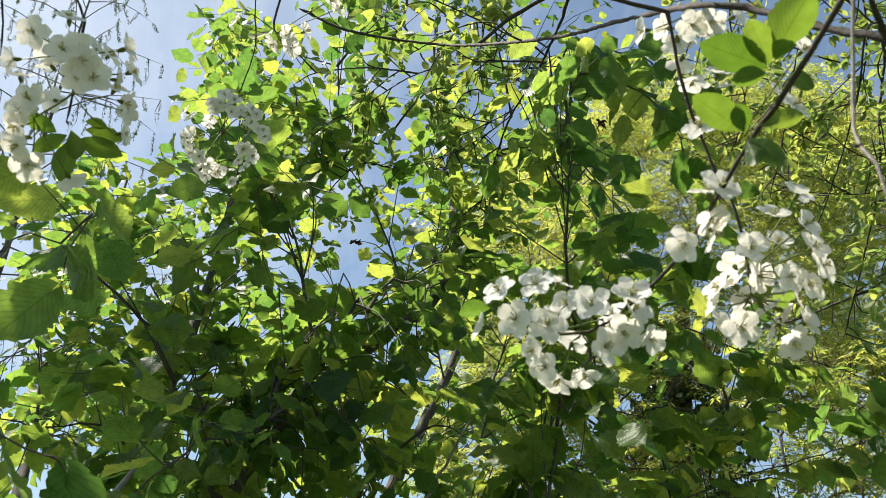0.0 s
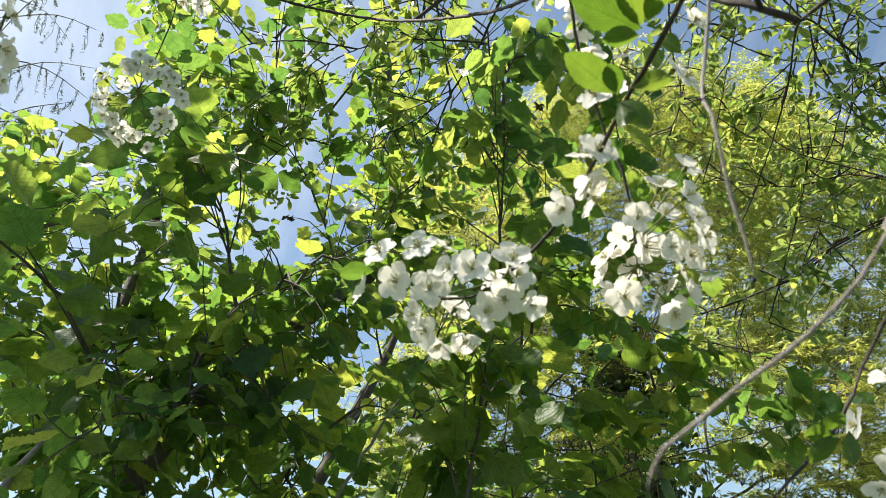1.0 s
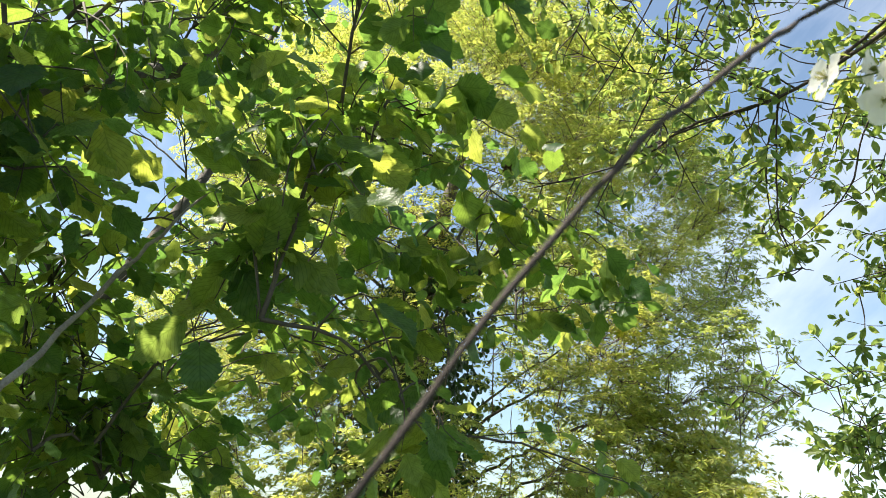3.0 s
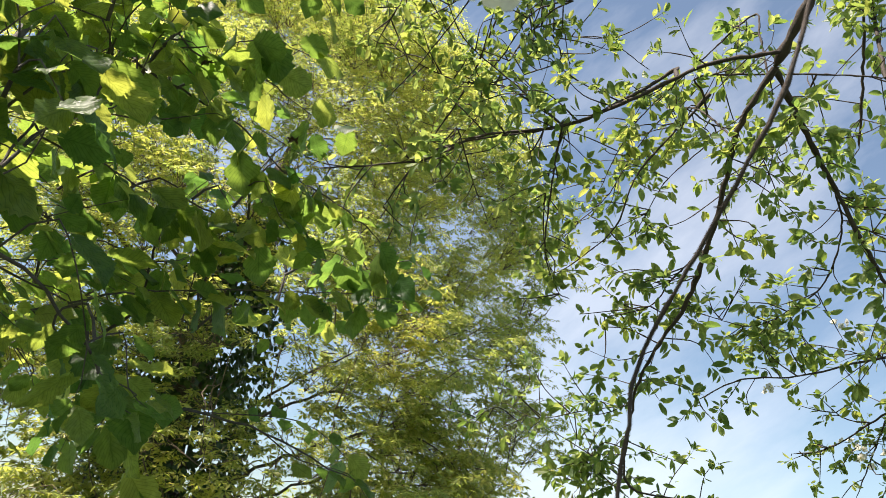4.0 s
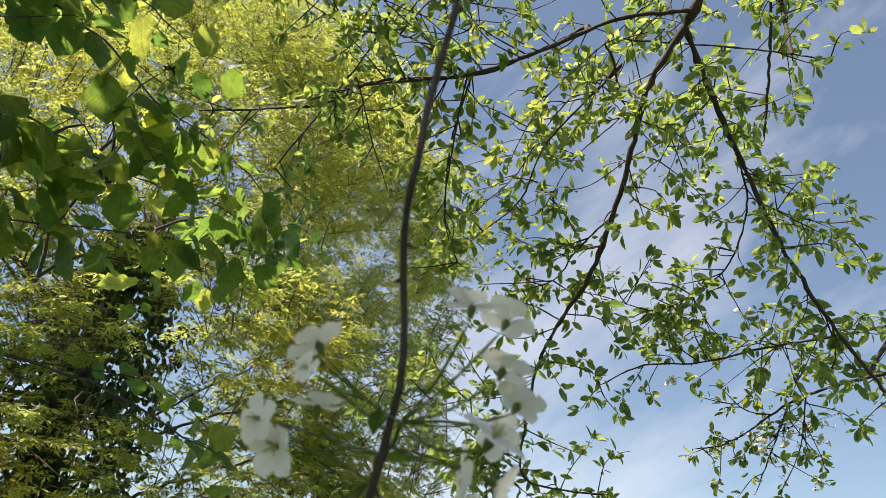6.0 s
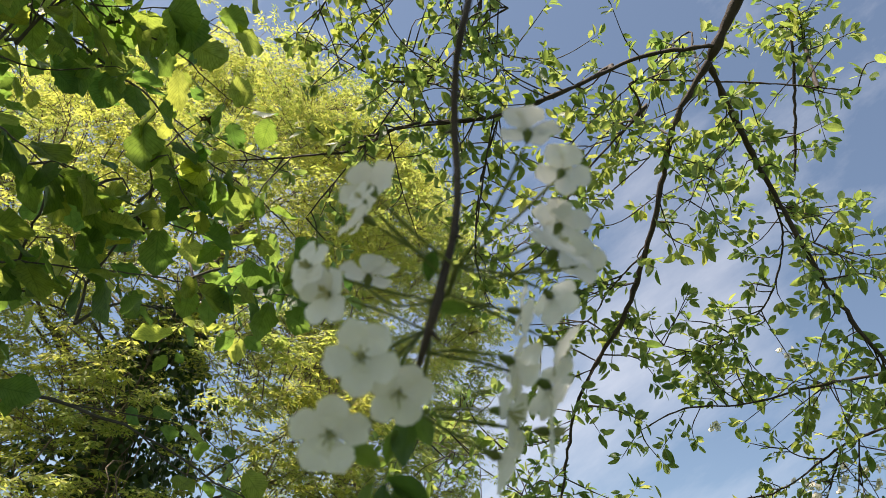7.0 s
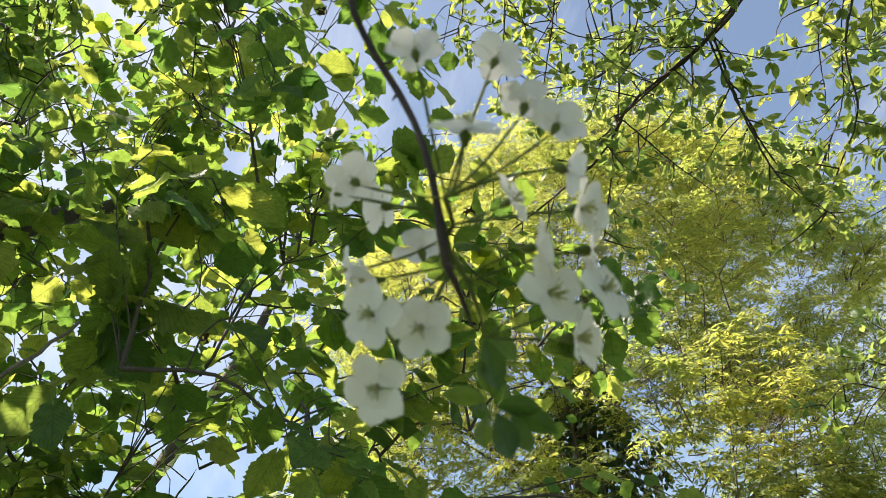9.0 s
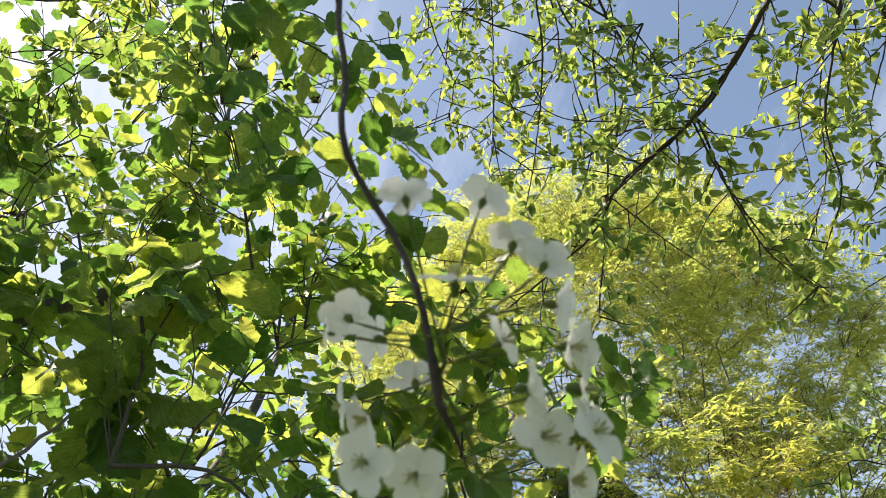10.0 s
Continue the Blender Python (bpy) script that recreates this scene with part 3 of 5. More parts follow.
def spray(points, leaves, size, thick=0.0045):
    """A long arching twig of the hazel with two rows of drooping leaves."""
    foot = nearest(stem_lines, np.array(points[0]) - (0, 0, 0.2))
    start = np.array(points[0])
    line = smooth_line([foot, (foot + start) / 2 + (0, 0, 0.1)] + points, 0.03)
    v, f = tube(line, thick, 0.0013, 6, 0.08, 0.003)
    mesh_object("twig", v, f, HAZEL_BARK, hazel)
    first = int(np.argmin(((line - start) ** 2).sum(1)))
    d = unit(np.gradient(line, axis=0))
    for k in range(leaves):
        i = first + int((k + rng.random()) / leaves * (len(line) - 1 - first))
        out = unit(np.cross(d[i], (0, 0, 1.0))) * (1 if k % 2 else -1)
        side = line[i] + out * rng.uniform(0.0, 0.09) * (1 if rng.random() < 0.5 else 0.2) - np.array((0, 0, rng.uniform(0.0, 0.05)))
        if np.linalg.norm(side - line[i]) > 0.03:
            hazel_twigs.add(*tube(np.array([line[i], (line[i] + side) / 2 + (0, 0, 0.006), side]), 0.0018, 0.001, 4, 0.05))
        ahead = out * 0.7 + d[i] * 0.5 + rng.normal(0, 0.3, 3) + (0, 0, -0.55)
        normal = np.array((0, 0, 0.8)) + d[i] * 0.2 + rng.normal(0, 0.55, 3)
        hazel_leaves.put(side, ahead, normal, float(np.clip(rng.normal(size, 0.16), 0.45, 1.5)))


bough(-0.44, 1.82, 2.15, 0.17, 0.13, 0.15, 34, 0.64)
bough(-0.33, 1.81, 2.24, 0.17, 0.13, 0.15, 34, 0.64)
bough(-0.19, 1.83, 2.39, 0.17, 0.13, 0.15, 34, 0.64)
bough(-0.07, 1.88, 2.54, 0.17, 0.13, 0.15, 34, 0.64)
bough(-0.51, 1.87, 2.00, 0.17, 0.13, 0.15, 34, 0.64)
bough(-0.43, 1.90, 2.15, 0.17, 0.13, 0.15, 34, 0.64)
bough(-0.26, 1.82, 2.07, 0.17, 0.13, 0.15, 34, 0.64)
bough(-0.58, 1.65, 2.02, 0.17, 0.13, 0.15, 34, 0.64)
# one bough out of view, added to keep the sun off the nearest blossom
bough(-1.31, 1.33, 5.34, 0.22, 0.22, 0.18, 130)
bough(-0.19, 2.84, 1.57, 0.2, 0.18, 0.16, 44)
bough(0.03, 2.85, 1.54, 0.2, 0.18, 0.16, 44)
bough(-0.28, 2.71, 1.71, 0.2, 0.18, 0.16, 44)
bough(0.20, 2.95, 1.64, 0.2, 0.18, 0.16, 44)
bough(-0.18, 2.90, 1.92, 0.2, 0.18, 0.16, 44)
# five unseen boughs, added up towards the sun to shade the left-hand leaves
bough(-2.42, 1.81, 5.24, 0.24, 0.24, 0.18, 70)
bough(-2.37, 1.97, 5.40, 0.24, 0.24, 0.18, 70)
bough(-2.45, 1.94, 5.28, 0.24, 0.24, 0.18, 70)
bough(-2.49, 1.74, 5.43, 0.24, 0.24, 0.18, 70)
bough(-2.28, 2.11, 5.51, 0.24, 0.24, 0.18, 70)
bough(-0.26, 2.83, 1.55, 0.2, 0.18, 0.14, 40, 0.7)
bough(-0.09, 2.85, 1.52, 0.2, 0.18, 0.14, 40, 0.7)
spray([(0.57, 2.46, 2.72), (0.91, 2.49, 2.69), (1.12, 2.53, 2.62), (1.36, 2.53, 2.58), (1.57, 2.54, 2.50), (1.73, 2.58, 2.35)], 29, 1.12)
spray([(0.55, 2.68, 1.95), (0.75, 2.69, 2.07), (0.98, 2.69, 2.16), (1.24, 2.65, 2.23), (1.54, 2.57, 2.30), (1.71, 2.55, 2.31)], 34, 1.12)
spray([(0.40, 2.52, 2.40), (0.62, 2.58, 2.41), (0.84, 2.64, 2.38), (1.07, 2.67, 2.36)], 23, 1.18)
spray([(0.70, 2.47, 2.86), (0.94, 2.48, 2.90), (1.16, 2.52, 2.88), (1.36, 2.51, 2.91)], 17, 1.06)
spray([(0.56, 2.29, 1.84), (0.70, 2.34, 1.75), (0.83, 2.37, 1.61), (0.90, 2.40, 1.51)], 14, 0.92)
spray([(0.48, 2.45, 2.74), (0.71, 2.43, 2.86), (0.92, 2.38, 2.99), (1.09, 2.40, 3.02)], 20, 1.06)
spray([(0.80, 2.69, 2.45), (1.16, 2.69, 2.43), (1.41, 2.67, 2.46), (1.66, 2.65, 2.41)], 23, 1.12)
spray([(0.48, 2.70, 2.24), (0.68, 2.76, 2.24), (0.89, 2.79, 2.26), (1.05, 2.79, 2.37)], 20, 1.18)
spray([(-0.74, 0.94, 1.96), (-0.59, 0.89, 1.87), (-0.51, 0.89, 1.83), (-0.46, 0.89, 1.82)], 7, 1.25, 0.0016)
spray([(0.43, 1.71, 3.23), (0.61, 1.79, 3.25), (0.77, 1.91, 3.23), (0.89, 2.09, 3.14), (1.05, 2.22, 3.07)], 26, 0.95)
spray([(0.40, 1.67, 3.30), (0.63, 1.74, 3.34), (0.81, 1.84, 3.32), (0.97, 1.84, 3.35)], 22, 0.90)
spray([(0.19, 1.93, 3.08), (0.43, 2.06, 3.14), (0.63, 2.22, 3.11), (0.78, 2.37, 3.08)], 18, 0.90)


def husk(p):
    """A withered brown husk on a twig of the hazel, with the twig that carries it."""
    p = np.array(p)
    foot = nearest(stem_lines, p)
    if np.linalg.norm(foot - p) > 0.02:
        hazel_twigs.add(*tube(smooth_line([foot, (foot + p) / 2 + (0, 0, 0.03), p], 0.05), 0.0025, 0.0013, 4, 0.05))
    heap = Heap()
    for k in range(7):
        v, f, u = blade(0.022, 0.014, 0.5, 0.6, 0.12, 5, 0.5, -0.5, 0.12)
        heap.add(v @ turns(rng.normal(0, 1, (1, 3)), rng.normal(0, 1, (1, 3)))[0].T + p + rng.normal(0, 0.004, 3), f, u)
    heap.build("husk", HUSK, hazel, label="withered brown husk")


for place in ((1.12, 2.51, 2.74), (1.08, 2.71, 2.41), (0.65, 2.02, 3.24), (-0.86, 1.62, 2.40),
              (-0.85, 1.53, 2.35), (-0.37, 1.82, 2.34), (0.44, 1.89, 3.33), (0.55, 1.95, 3.23),
              (0.24, 2.53, 2.29), (-0.30, 2.11, 2.85), (0.75, 2.43, 2.83), (0.90, 2.54, 2.68),
              (0.18, 2.35, 3.13)):
    husk(place)
hazel_twigs.build("twig", HAZEL_BARK, hazel, kind="stuff")
hazel_singles = hazel_leaves.build(HAZEL_BLADES, HAZEL_LEAF, hazel, 300)
for pts, r in (([(0.103, 2.216, 2.284), (-0.035, 2.113, 2.034), (-0.121, 1.995, 1.838), (-0.210, 1.846, 1.625), (-0.261, 1.739, 1.520)], 0.0085),
               ([(-0.695, 1.713, 2.037), (-0.710, 1.621, 1.928), (-0.710, 1.530, 1.812)], 0.01)):
    v, f = tube(smooth_line(pts[::-1], 0.05), r, r * 0.4, 7, 0.06, 0.003)
    mesh_object("dead_branch", v, f, DEAD_BARK, hazel, label="bare grey dead branch")

# ---- willow-like tree far off: a tall dome of fine yellow-green sprays, ivy on the trunk ----
willow = thing("willow_tree", "tall tree with fine yellow-green spring leaves and an ivy-clad trunk", "tree")
WX, WY, WR = 4.25, 11.0, 4.45
trunk_line = smooth_line([(WX - 0.75, WY, -0.1), (WX - 0.8, WY, 2.0), (WX - 0.65, WY + 0.1, 4.2), (WX - 0.3, WY, 6.5), (WX + 0.2, WY, 8.6)], 0.25)
v, f = tube(trunk_line, 0.42, 0.05, 12, 0.05, 0.01)
mesh_object("trunk", v, f, WILLOW_BARK, willow)
willow_lines, willow_sprays, willow_twigs = [trunk_line], Heap(), Heap()


def willow_edge(z):
    """The crown's half-width at a height."""
    return WR * (0.80 if z < 1.5 else 0.94 if z < 3 else 1.0 if z < 5.5 else math.sqrt(max(0.0, 1 - ((z - 5.5) / 4.7) ** 2.3)))


for k in range(26):
    a, z = k * 2.4 + rng.uniform(-0.3, 0.3), 1.4 + 8.2 * ((k * 0.618) % 1)
    reach = willow_edge(min(9.7, z + 1.0)) * rng.uniform(0.75, 0.95)
    foot = trunk_line[np.argmin(np.abs(trunk_line[:, 2] - max(1.2, z - 1.3)))]
    tip = np.array((WX + reach * math.cos(a), WY + reach * math.sin(a), z + 0.4))
    line = smooth_line([foot, (foot + tip) / 2 + (0, 0, 0.35), tip], 0.2)
    willow_lines.append(line)
    v, f = tube(line, 0.034, 0.008, 6, 0.06, 0.02)
    mesh_object("limb", v, f, WILLOW_BARK, willow)


def leaflets(at, ahead, length, width, face=(0, 0, 1.0)):
    """Narrow leaves, two triangles' width each, folded along the middle."""
    n = len(at)
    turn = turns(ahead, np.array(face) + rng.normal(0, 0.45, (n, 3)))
    shape = np.array([(0, 0, 0), (0.5, 0.45, 0.12), (0, 1, -0.1), (-0.5, 0.45, 0.12)])
    v = shape[None] * np.stack([width, length, width], -1)[:, None]
    v = np.einsum("nij,nkj->nki", turn, v) + at[:, None]
    return v.reshape(-1, 3), np.arange(n * 4).reshape(n, 4)


def hands(at, out, wide, each, leaves, length):
    """Clumps of young leaves: round each place a few hands, each a ring of narrow leaves that droop from one point."""
    n = len(at) * each
    out = np.repeat(out, each, 0)
    at = np.repeat(at, each, 0) + rng.normal(0, 1, (n, 3)) * (wide, wide, wide * 0.45) + out * rng.uniform(0, wide, (n, 1))
    up = unit(out * 0.5 + (0, 0, 1.0) + rng.normal(0, 0.3, (n, 3)))
    side = unit(np.cross(up, rng.normal(0, 1, (n, 3))))
    other = np.cross(up, side)
    size = rng.uniform(*length, n)
    for k in range(leaves):
        turn = (k * 2 * np.pi / leaves + rng.normal(0, 0.25, n))[:, None]
        flat = np.cos(turn) * side + np.sin(turn) * other
        ahead = flat + up * rng.uniform(-0.15, 0.5, (n, 1)) - np.array((0, 0, 0.45)) + rng.normal(0, 0.12, (n, 3))
        long = size * rng.uniform(0.65, 1.15, n)
        willow_sprays.add(*leaflets(at + flat * 0.012, ahead, long, long * rng.uniform(0.26, 0.36, n), up + flat * 0.5))


def gaps(a, z):
    """Uneven thickness of the crown, from -1 to 1 or so."""
    return 0.5 * math.sin(a * 7 + z * 1.7) + 0.5 * math.sin(z * 3.1 - a * 4) + 0.4 * math.sin(a * 13 + z * 5.3)


def crown_point(a, z, share):
    rad = willow_edge(z) * share * (1 + 0.08 * math.sin(a * 5 + z * 1.3) + 0.06 * math.sin(z * 2.9 + a * 2))
    return np.array((WX + rad * math.cos(a), WY + rad * math.sin(a), z))


all_limbs = np.vstack(willow_lines)
tops, tops_out, lows, lows_out, deep, deep_out = [], [], [], [], [], []
for k in range(WILLOW_BOUGHS):
    z = 0.7 + 9.5 * rng.random() ** 1.0
    a = rng.uniform(-3.5, 0.75)                               # the half of the crown that can be seen
    edge = willow_edge(z)
    if rng.random() > edge / WR + 0.2 or gaps(a, z) < rng.normal(-1.2, 0.3):
        continue
    if math.cos(a) > 0.4 and rng.random() < (0.55 if z < 5.5 else 0.15):            # thinner towards the open side
        continue
    share = rng.uniform(0.45, 0.85) if rng.random() < 0.4 else rng.uniform(0.86, 1.03)
    if 1.8 < z < 4.8 and abs(edge * share * math.sin(a + 1.94) + 0.5) < 0.7 and rng.random() < 0.7:
        continue                                             # few sprays in front of the ivy
    ahead = max(0.0, 2.2 - 0.46 * z) * min(1.0, max(0.0, 1.1 - math.cos(a)))   # the lowest boughs reach out furthest
    tip = crown_point(a, z, share * (1 - 0.06 * ahead)) - (0, ahead, 0)
    out = unit(tip - (WX, WY, z - 0.6))
    root = all_limbs[np.argmin(((all_limbs - (tip - (0, 0, 0.7))) ** 2).sum(1))]
    if np.linalg.norm(tip - root) < 2.2:
        root = root * 0.3 + tip * 0.7 - out * 0.12
        line = smooth_line([root, (root + tip) / 2 + rng.normal(0, 0.08, 3) + (0, 0, 0.08), tip], 0.15)
        willow_twigs.add(*tube(line, 0.008, 0.003, 4, 0.1, 0.012))
    around = unit(np.cross(out, (0, 0, 1.0)))
    low = z < rng.normal(4.2, 0.9)
    for j in range(int(rng.integers(5, 10))):
        p = tip + around * rng.normal(0, 0.33) + out * rng.normal(-0.05, 0.16) + (0, 0, rng.normal(0, 0.16))
        (lows if low else tops).append(p)
        (lows_out if low else tops_out).append(out)
        if rng.random() < 0.75:
            bend = (tip - out * 0.3 + p) / 2 + rng.normal(0, 0.03, 3)
            willow_twigs.add(*tube(np.array([tip - out * 0.35 - (0, 0, 0.12), bend, p, p + out * 0.08 + (0, 0, 0.05)]), 0.0045, 0.0018, 3, 0.0))
for k in range(1500):                                        # the shaded inside of the crown
    z, a = rng.uniform(1.0, 9.3), rng.uniform(-3.6, 0.9)
    if rng.random() < (0.8 if math.cos(a) > 0.4 else 0.5 if z < 4.5 else 0.0):
        continue
    deep.append(crown_point(a, z, rng.uniform(0.4, 0.88)))
    deep_out.append(unit(deep[-1] - (WX, WY, z - 0.6)))
for at, out, wide, each, leaves, length in ((lows, lows_out, 0.07, 8, 8, (0.06, 0.095)), (tops, tops_out, 0.095, 8, 7, (0.05, 0.085)), (deep, deep_out, 0.14, 4, 7, (0.08, 0.12))):
    hands(np.array(at), np.array(out), wide, each, leaves, length)
for k in range(70):                                           # bare upright shoots, pale in the sun
    a, z = rng.uniform(-2.9, 0.5), rng.uniform(1.2, 4.2)
    foot = crown_point(a, z, rng.uniform(0.85, 1.02))
    up = unit(np.array((math.cos(a) * 0.25, math.sin(a) * 0.25, 1.0)) + rng.normal(0, 0.22, 3))
    willow_twigs.add(*tube(smooth_line([foot - up * 0.5, foot, foot + up * rng.uniform(0.3, 1.0)], 0.2), 0.008, 0.003, 4, 0.06, 0.01))
willow_sprays.build("foliage", WILLOW_LEAF, willow, kind="stuff", smooth=False)
willow_twigs.build("twig", WILLOW_TWIG, willow, kind="stuff")
ivy_plant = thing("ivy_plant", "dark glossy ivy climbing the trunk of a tall tree", "ivy")
for k in range(7):                                            # its climbing stems
    h = np.linspace(0.0, rng.uniform(3.5, 6.0), 24)
    a = -1.6 + rng.uniform(-1.8, 1.8) + 0.35 * np.sin(h * 1.3 + k)
    r = np.interp(h, trunk_line[:, 2], np.linspace(0.44, 0.07, len(trunk_line))) + 0.02
    core = np.stack([np.interp(h, trunk_line[:, 2], trunk_line[:, i]) for i in (0, 1)], -1)
    v, f = tube(np.stack([core[:, 0] + r * np.cos(a), core[:, 1] + r * np.sin(a), h], -1), 0.022, 0.008, 6, 0.1)
    mesh_object("stem", v, f, WILLOW_BARK, ivy_plant)
ivy = Heap()
n = 8000
h = rng.uniform(0.2, 6.2, n)
a = rng.uniform(-3.6, 0.5, n)
full = np.interp(h, [0, 3, 4.6, 5.4, 6.2], [1.05, 1.0, 0.8, 0.5, 0.3]) * (1 + 0.22 * np.sin(a * 4 + h * 2.3) + 0.16 * np.sin(h * 6.1 + a * 3) + 0.1 * np.sin(h * 13 - a * 5))
r = 0.1 + full * (1 - 0.5 * rng.random(n) ** 1.6) + rng.exponential(0.04, n)
core = np.stack([np.interp(h, trunk_line[:, 2], trunk_line[:, i]) for i in (0, 1)], -1)
at = np.stack([core[:, 0] + r * np.cos(a), core[:, 1] + r * np.sin(a), h], -1)
out = np.stack([np.cos(a), np.sin(a), 0 * a], -1)
strew(ivy, IVY_BLADES, at, out * 0.3 + rng.normal(0, 0.35, (n, 3)) + (0, 0, -0.8), out + rng.normal(0, 0.5, (n, 3)), rng.uniform(0.6, 1.15, n))
ivy.build("foliage", IVY_LEAF, ivy_plant, kind="stuff")

# ---- larch far off, thin hanging twigs ----
larch = thing("larch_tree", "thin distant larch with sparse grey-green hanging twigs", "tree")
LX, LY = -4.05, 5.73
line = smooth_line([(LX, LY, -0.1), (LX + 0.05, LY, 4.0), (LX, LY, 9.0)], 0.4)
v, f = tube(line, 0.06, 0.004, 8, 0.05)
mesh_object("trunk", v, f, WILLOW_BARK, larch)
needles, hung = Heap(), Heap()
for k in range(60):
    z, a = 3.0 + 6.2 * k / 60, k * 2.4
    reach = 1.9 * (1 - (z - 3.0) / 6.8) + 0.25
    tip = np.array((LX + reach * math.cos(a), LY + reach * math.sin(a), z + 0.1))
    line = smooth_line([(LX, LY, z), ((LX + tip[0]) / 2, (LY + tip[1]) / 2, z + 0.2), tip], 0.15)
    v, f = tube(line, 0.008, 0.003, 4, 0.1)
    hung.add(v, f)
    for p in line[2::1]:
        drop = p + rng.normal(0, 0.05, 3) + (0, 0, -rng.uniform(0.12, 0.4))
        v, f = tube(np.array([p, (p + drop) / 2 + rng.normal(0, 0.02, 3), drop]), 0.004, 0.002, 3, 0.0)
        hung.add(v, f)
        n = 60
        t = rng.random((n, 1))
        v, f = leaflets(p + (drop - p) * t, rng.normal(0, 1, (n, 3)), rng.uniform(0.018, 0.04, n), rng.uniform(0.005, 0.009, n))
        needles.add(v, f)
hung.build("twig", WILLOW_BARK, larch, kind="stuff")
needles.build("foliage", LARCH_LEAF, larch, kind="stuff", smooth=False)

# ---- cherry: limbs overhead, hanging leafy branches, white blossom ----
cherry = thing("cherry_tree", "cherry tree with drooping leafy branches and clusters of white blossom", "tree")
cherry_lines, cherry_twigs, cherry_leaves, spring_leaves = [], Heap(), Foliage(), Foliage()
TRUNK = smooth_line([(2.3, -1.6, -0.1), (2.25, -1.5, 1.2), (2.1, -1.3, 2.4), (1.9, -0.9, 3.4), (1.8, -0.4, 4.4)], 0.15)
v, f = tube(TRUNK, 0.17, 0.06, 12, 0.04, 0.005)
mesh_object("trunk", v, f, CHERRY_BARK, cherry)
cherry_lines.append(TRUNK)


def branch(points, r0, r1, name="branch", material=None, leafy=0.0, root=True, size=1.0, knots=0.0):
    """A branch of the cherry through the points. leafy: leaf tufts a metre on side twigs. root: joined to the nearest older wood."""
    points = [np.array(p, float) for p in points]
    if root:
        foot = nearest(cherry_lines, points[0])
        if np.linalg.norm(foot - points[0]) > 0.03:
            gap = np.linalg.norm(foot - points[0])
            points = [foot, (foot + points[0]) / 2 + (0, 0, 0.12 * gap)] + points
    line = smooth_line(points, 0.016 if r0 < 0.0045 else 0.03)
    v, f = tube(line, r0, r1, 8 if r0 > 0.004 else 6, 0.11 if knots else 0.13, knots or min(0.002, r0 * 0.2))
    mesh_object(name, v, f, material or CHERRY_BARK, cherry)
    cherry_lines.append(line)
    d = unit(np.gradient(line, axis=0))
    length = np.linalg.norm(np.diff(line, axis=0), axis=1).sum()
    first = 0 if not root else max(0, len(line) // 8)
    for k in range(int(length / 0.05)):                      # short spurs and bud scars along the wood
        i = int(rng.integers(first, len(line)))
        side = unit(np.cross(d[i], rng.normal(0, 1, 3)))
        end = line[i] + (side + d[i] * 0.4) * rng.uniform(1.2, 3.5) * max(0.0022, min(r0, 0.008) * 0.55)
        cherry_twigs.add(*tube(np.array([line[i], (line[i] + end) / 2, end]), max(0.001, min(r0, 0.008) * 0.35), max(0.0007, min(r0, 0.008) * 0.25), 4, 0.1))
    for k in range(int(round(leafy * length * 0.66))):
        i = int(rng.integers(first, len(line)))
        side = unit(np.cross(d[i], rng.normal(0, 1, 3)))
        side = unit(side * (1, 1, 0.5))
        end = line[i] + side * rng.uniform(0.06, TWIG * 1.25) + d[i] * rng.uniform(0, 0.16) + (0, 0, rng.uniform(-0.06, 0.06))
        twig = smooth_line([line[i], (line[i] + end) / 2 + rng.normal(0, 0.02, 3), end], 0.03)
        cherry_twigs.add(*tube(twig, 0.0028, 0.0013, 4, 0.12))
        way = unit(end - line[i])
        tuft(end, way, int(rng.integers(6, 11)), size)
        for p in twig[len(twig) // 3:-1:2]:
            if rng.random() < 0.62:
                tuft(p, unit(np.cross(way, rng.normal(0, 1, 3)) + way * 0.5), int(rng.integers(3, 7)), size)


def tuft(p, way, leaves, size=1.0):
    """A rosette of young leaves round a spur."""
    for j in range(leaves):
        around = unit(np.cross(way, rng.normal(0, 1, 3)))       # fanned round the shoot
        ahead = way * rng.uniform(0.25, 1.0) + around * 0.85 + rng.normal(0, 0.15, 3) + (0, 0, -0.05)
        stalk = p + unit(ahead) * 0.008 - way * rng.uniform(0, 0.05)
        cherry_leaves.put(stalk, ahead, way * 0.7 + np.array((0, 0, 0.8)) + rng.normal(0, 0.4, 3), float(np.clip(rng.normal(0.72, 0.18), 0.3, 1.2)) * size)


TWIG = 0.22
# limbs that reach forward overhead
branch([(1.8, -0.4, 4.4), (2.0, 0.5, 3.9), (2.1, 0.95, 3.4), (2.252, 1.334, 3.065)], 0.05, 0.016, 'limb')
branch([(1.9, -0.9, 3.4), (1.3, -0.6, 2.75), (0.8, -0.05, 2.2), (0.336, 0.366, 1.971)], 0.009, 0.0030, 'limb')
branch([(0.336, 0.366, 1.971), (0.315, 0.370, 1.985), (0.290, 0.403, 2.035), (0.275, 0.442, 2.097), (0.240, 0.491, 2.156), (0.252, 0.723, 2.390), (0.210, 1.098, 2.745), (0.010, 1.604, 3.248), (-0.305, 1.699, 3.409), (-0.482, 1.695, 3.511)], 0.0030, 0.0046, 'limb', root=False)
branch([(1.9, -0.9, 3.4), (1.3, -0.3, 2.9), (0.95, 0.15, 2.3), (0.75, 0.4, 1.95)], 0.022, 0.009, 'limb')
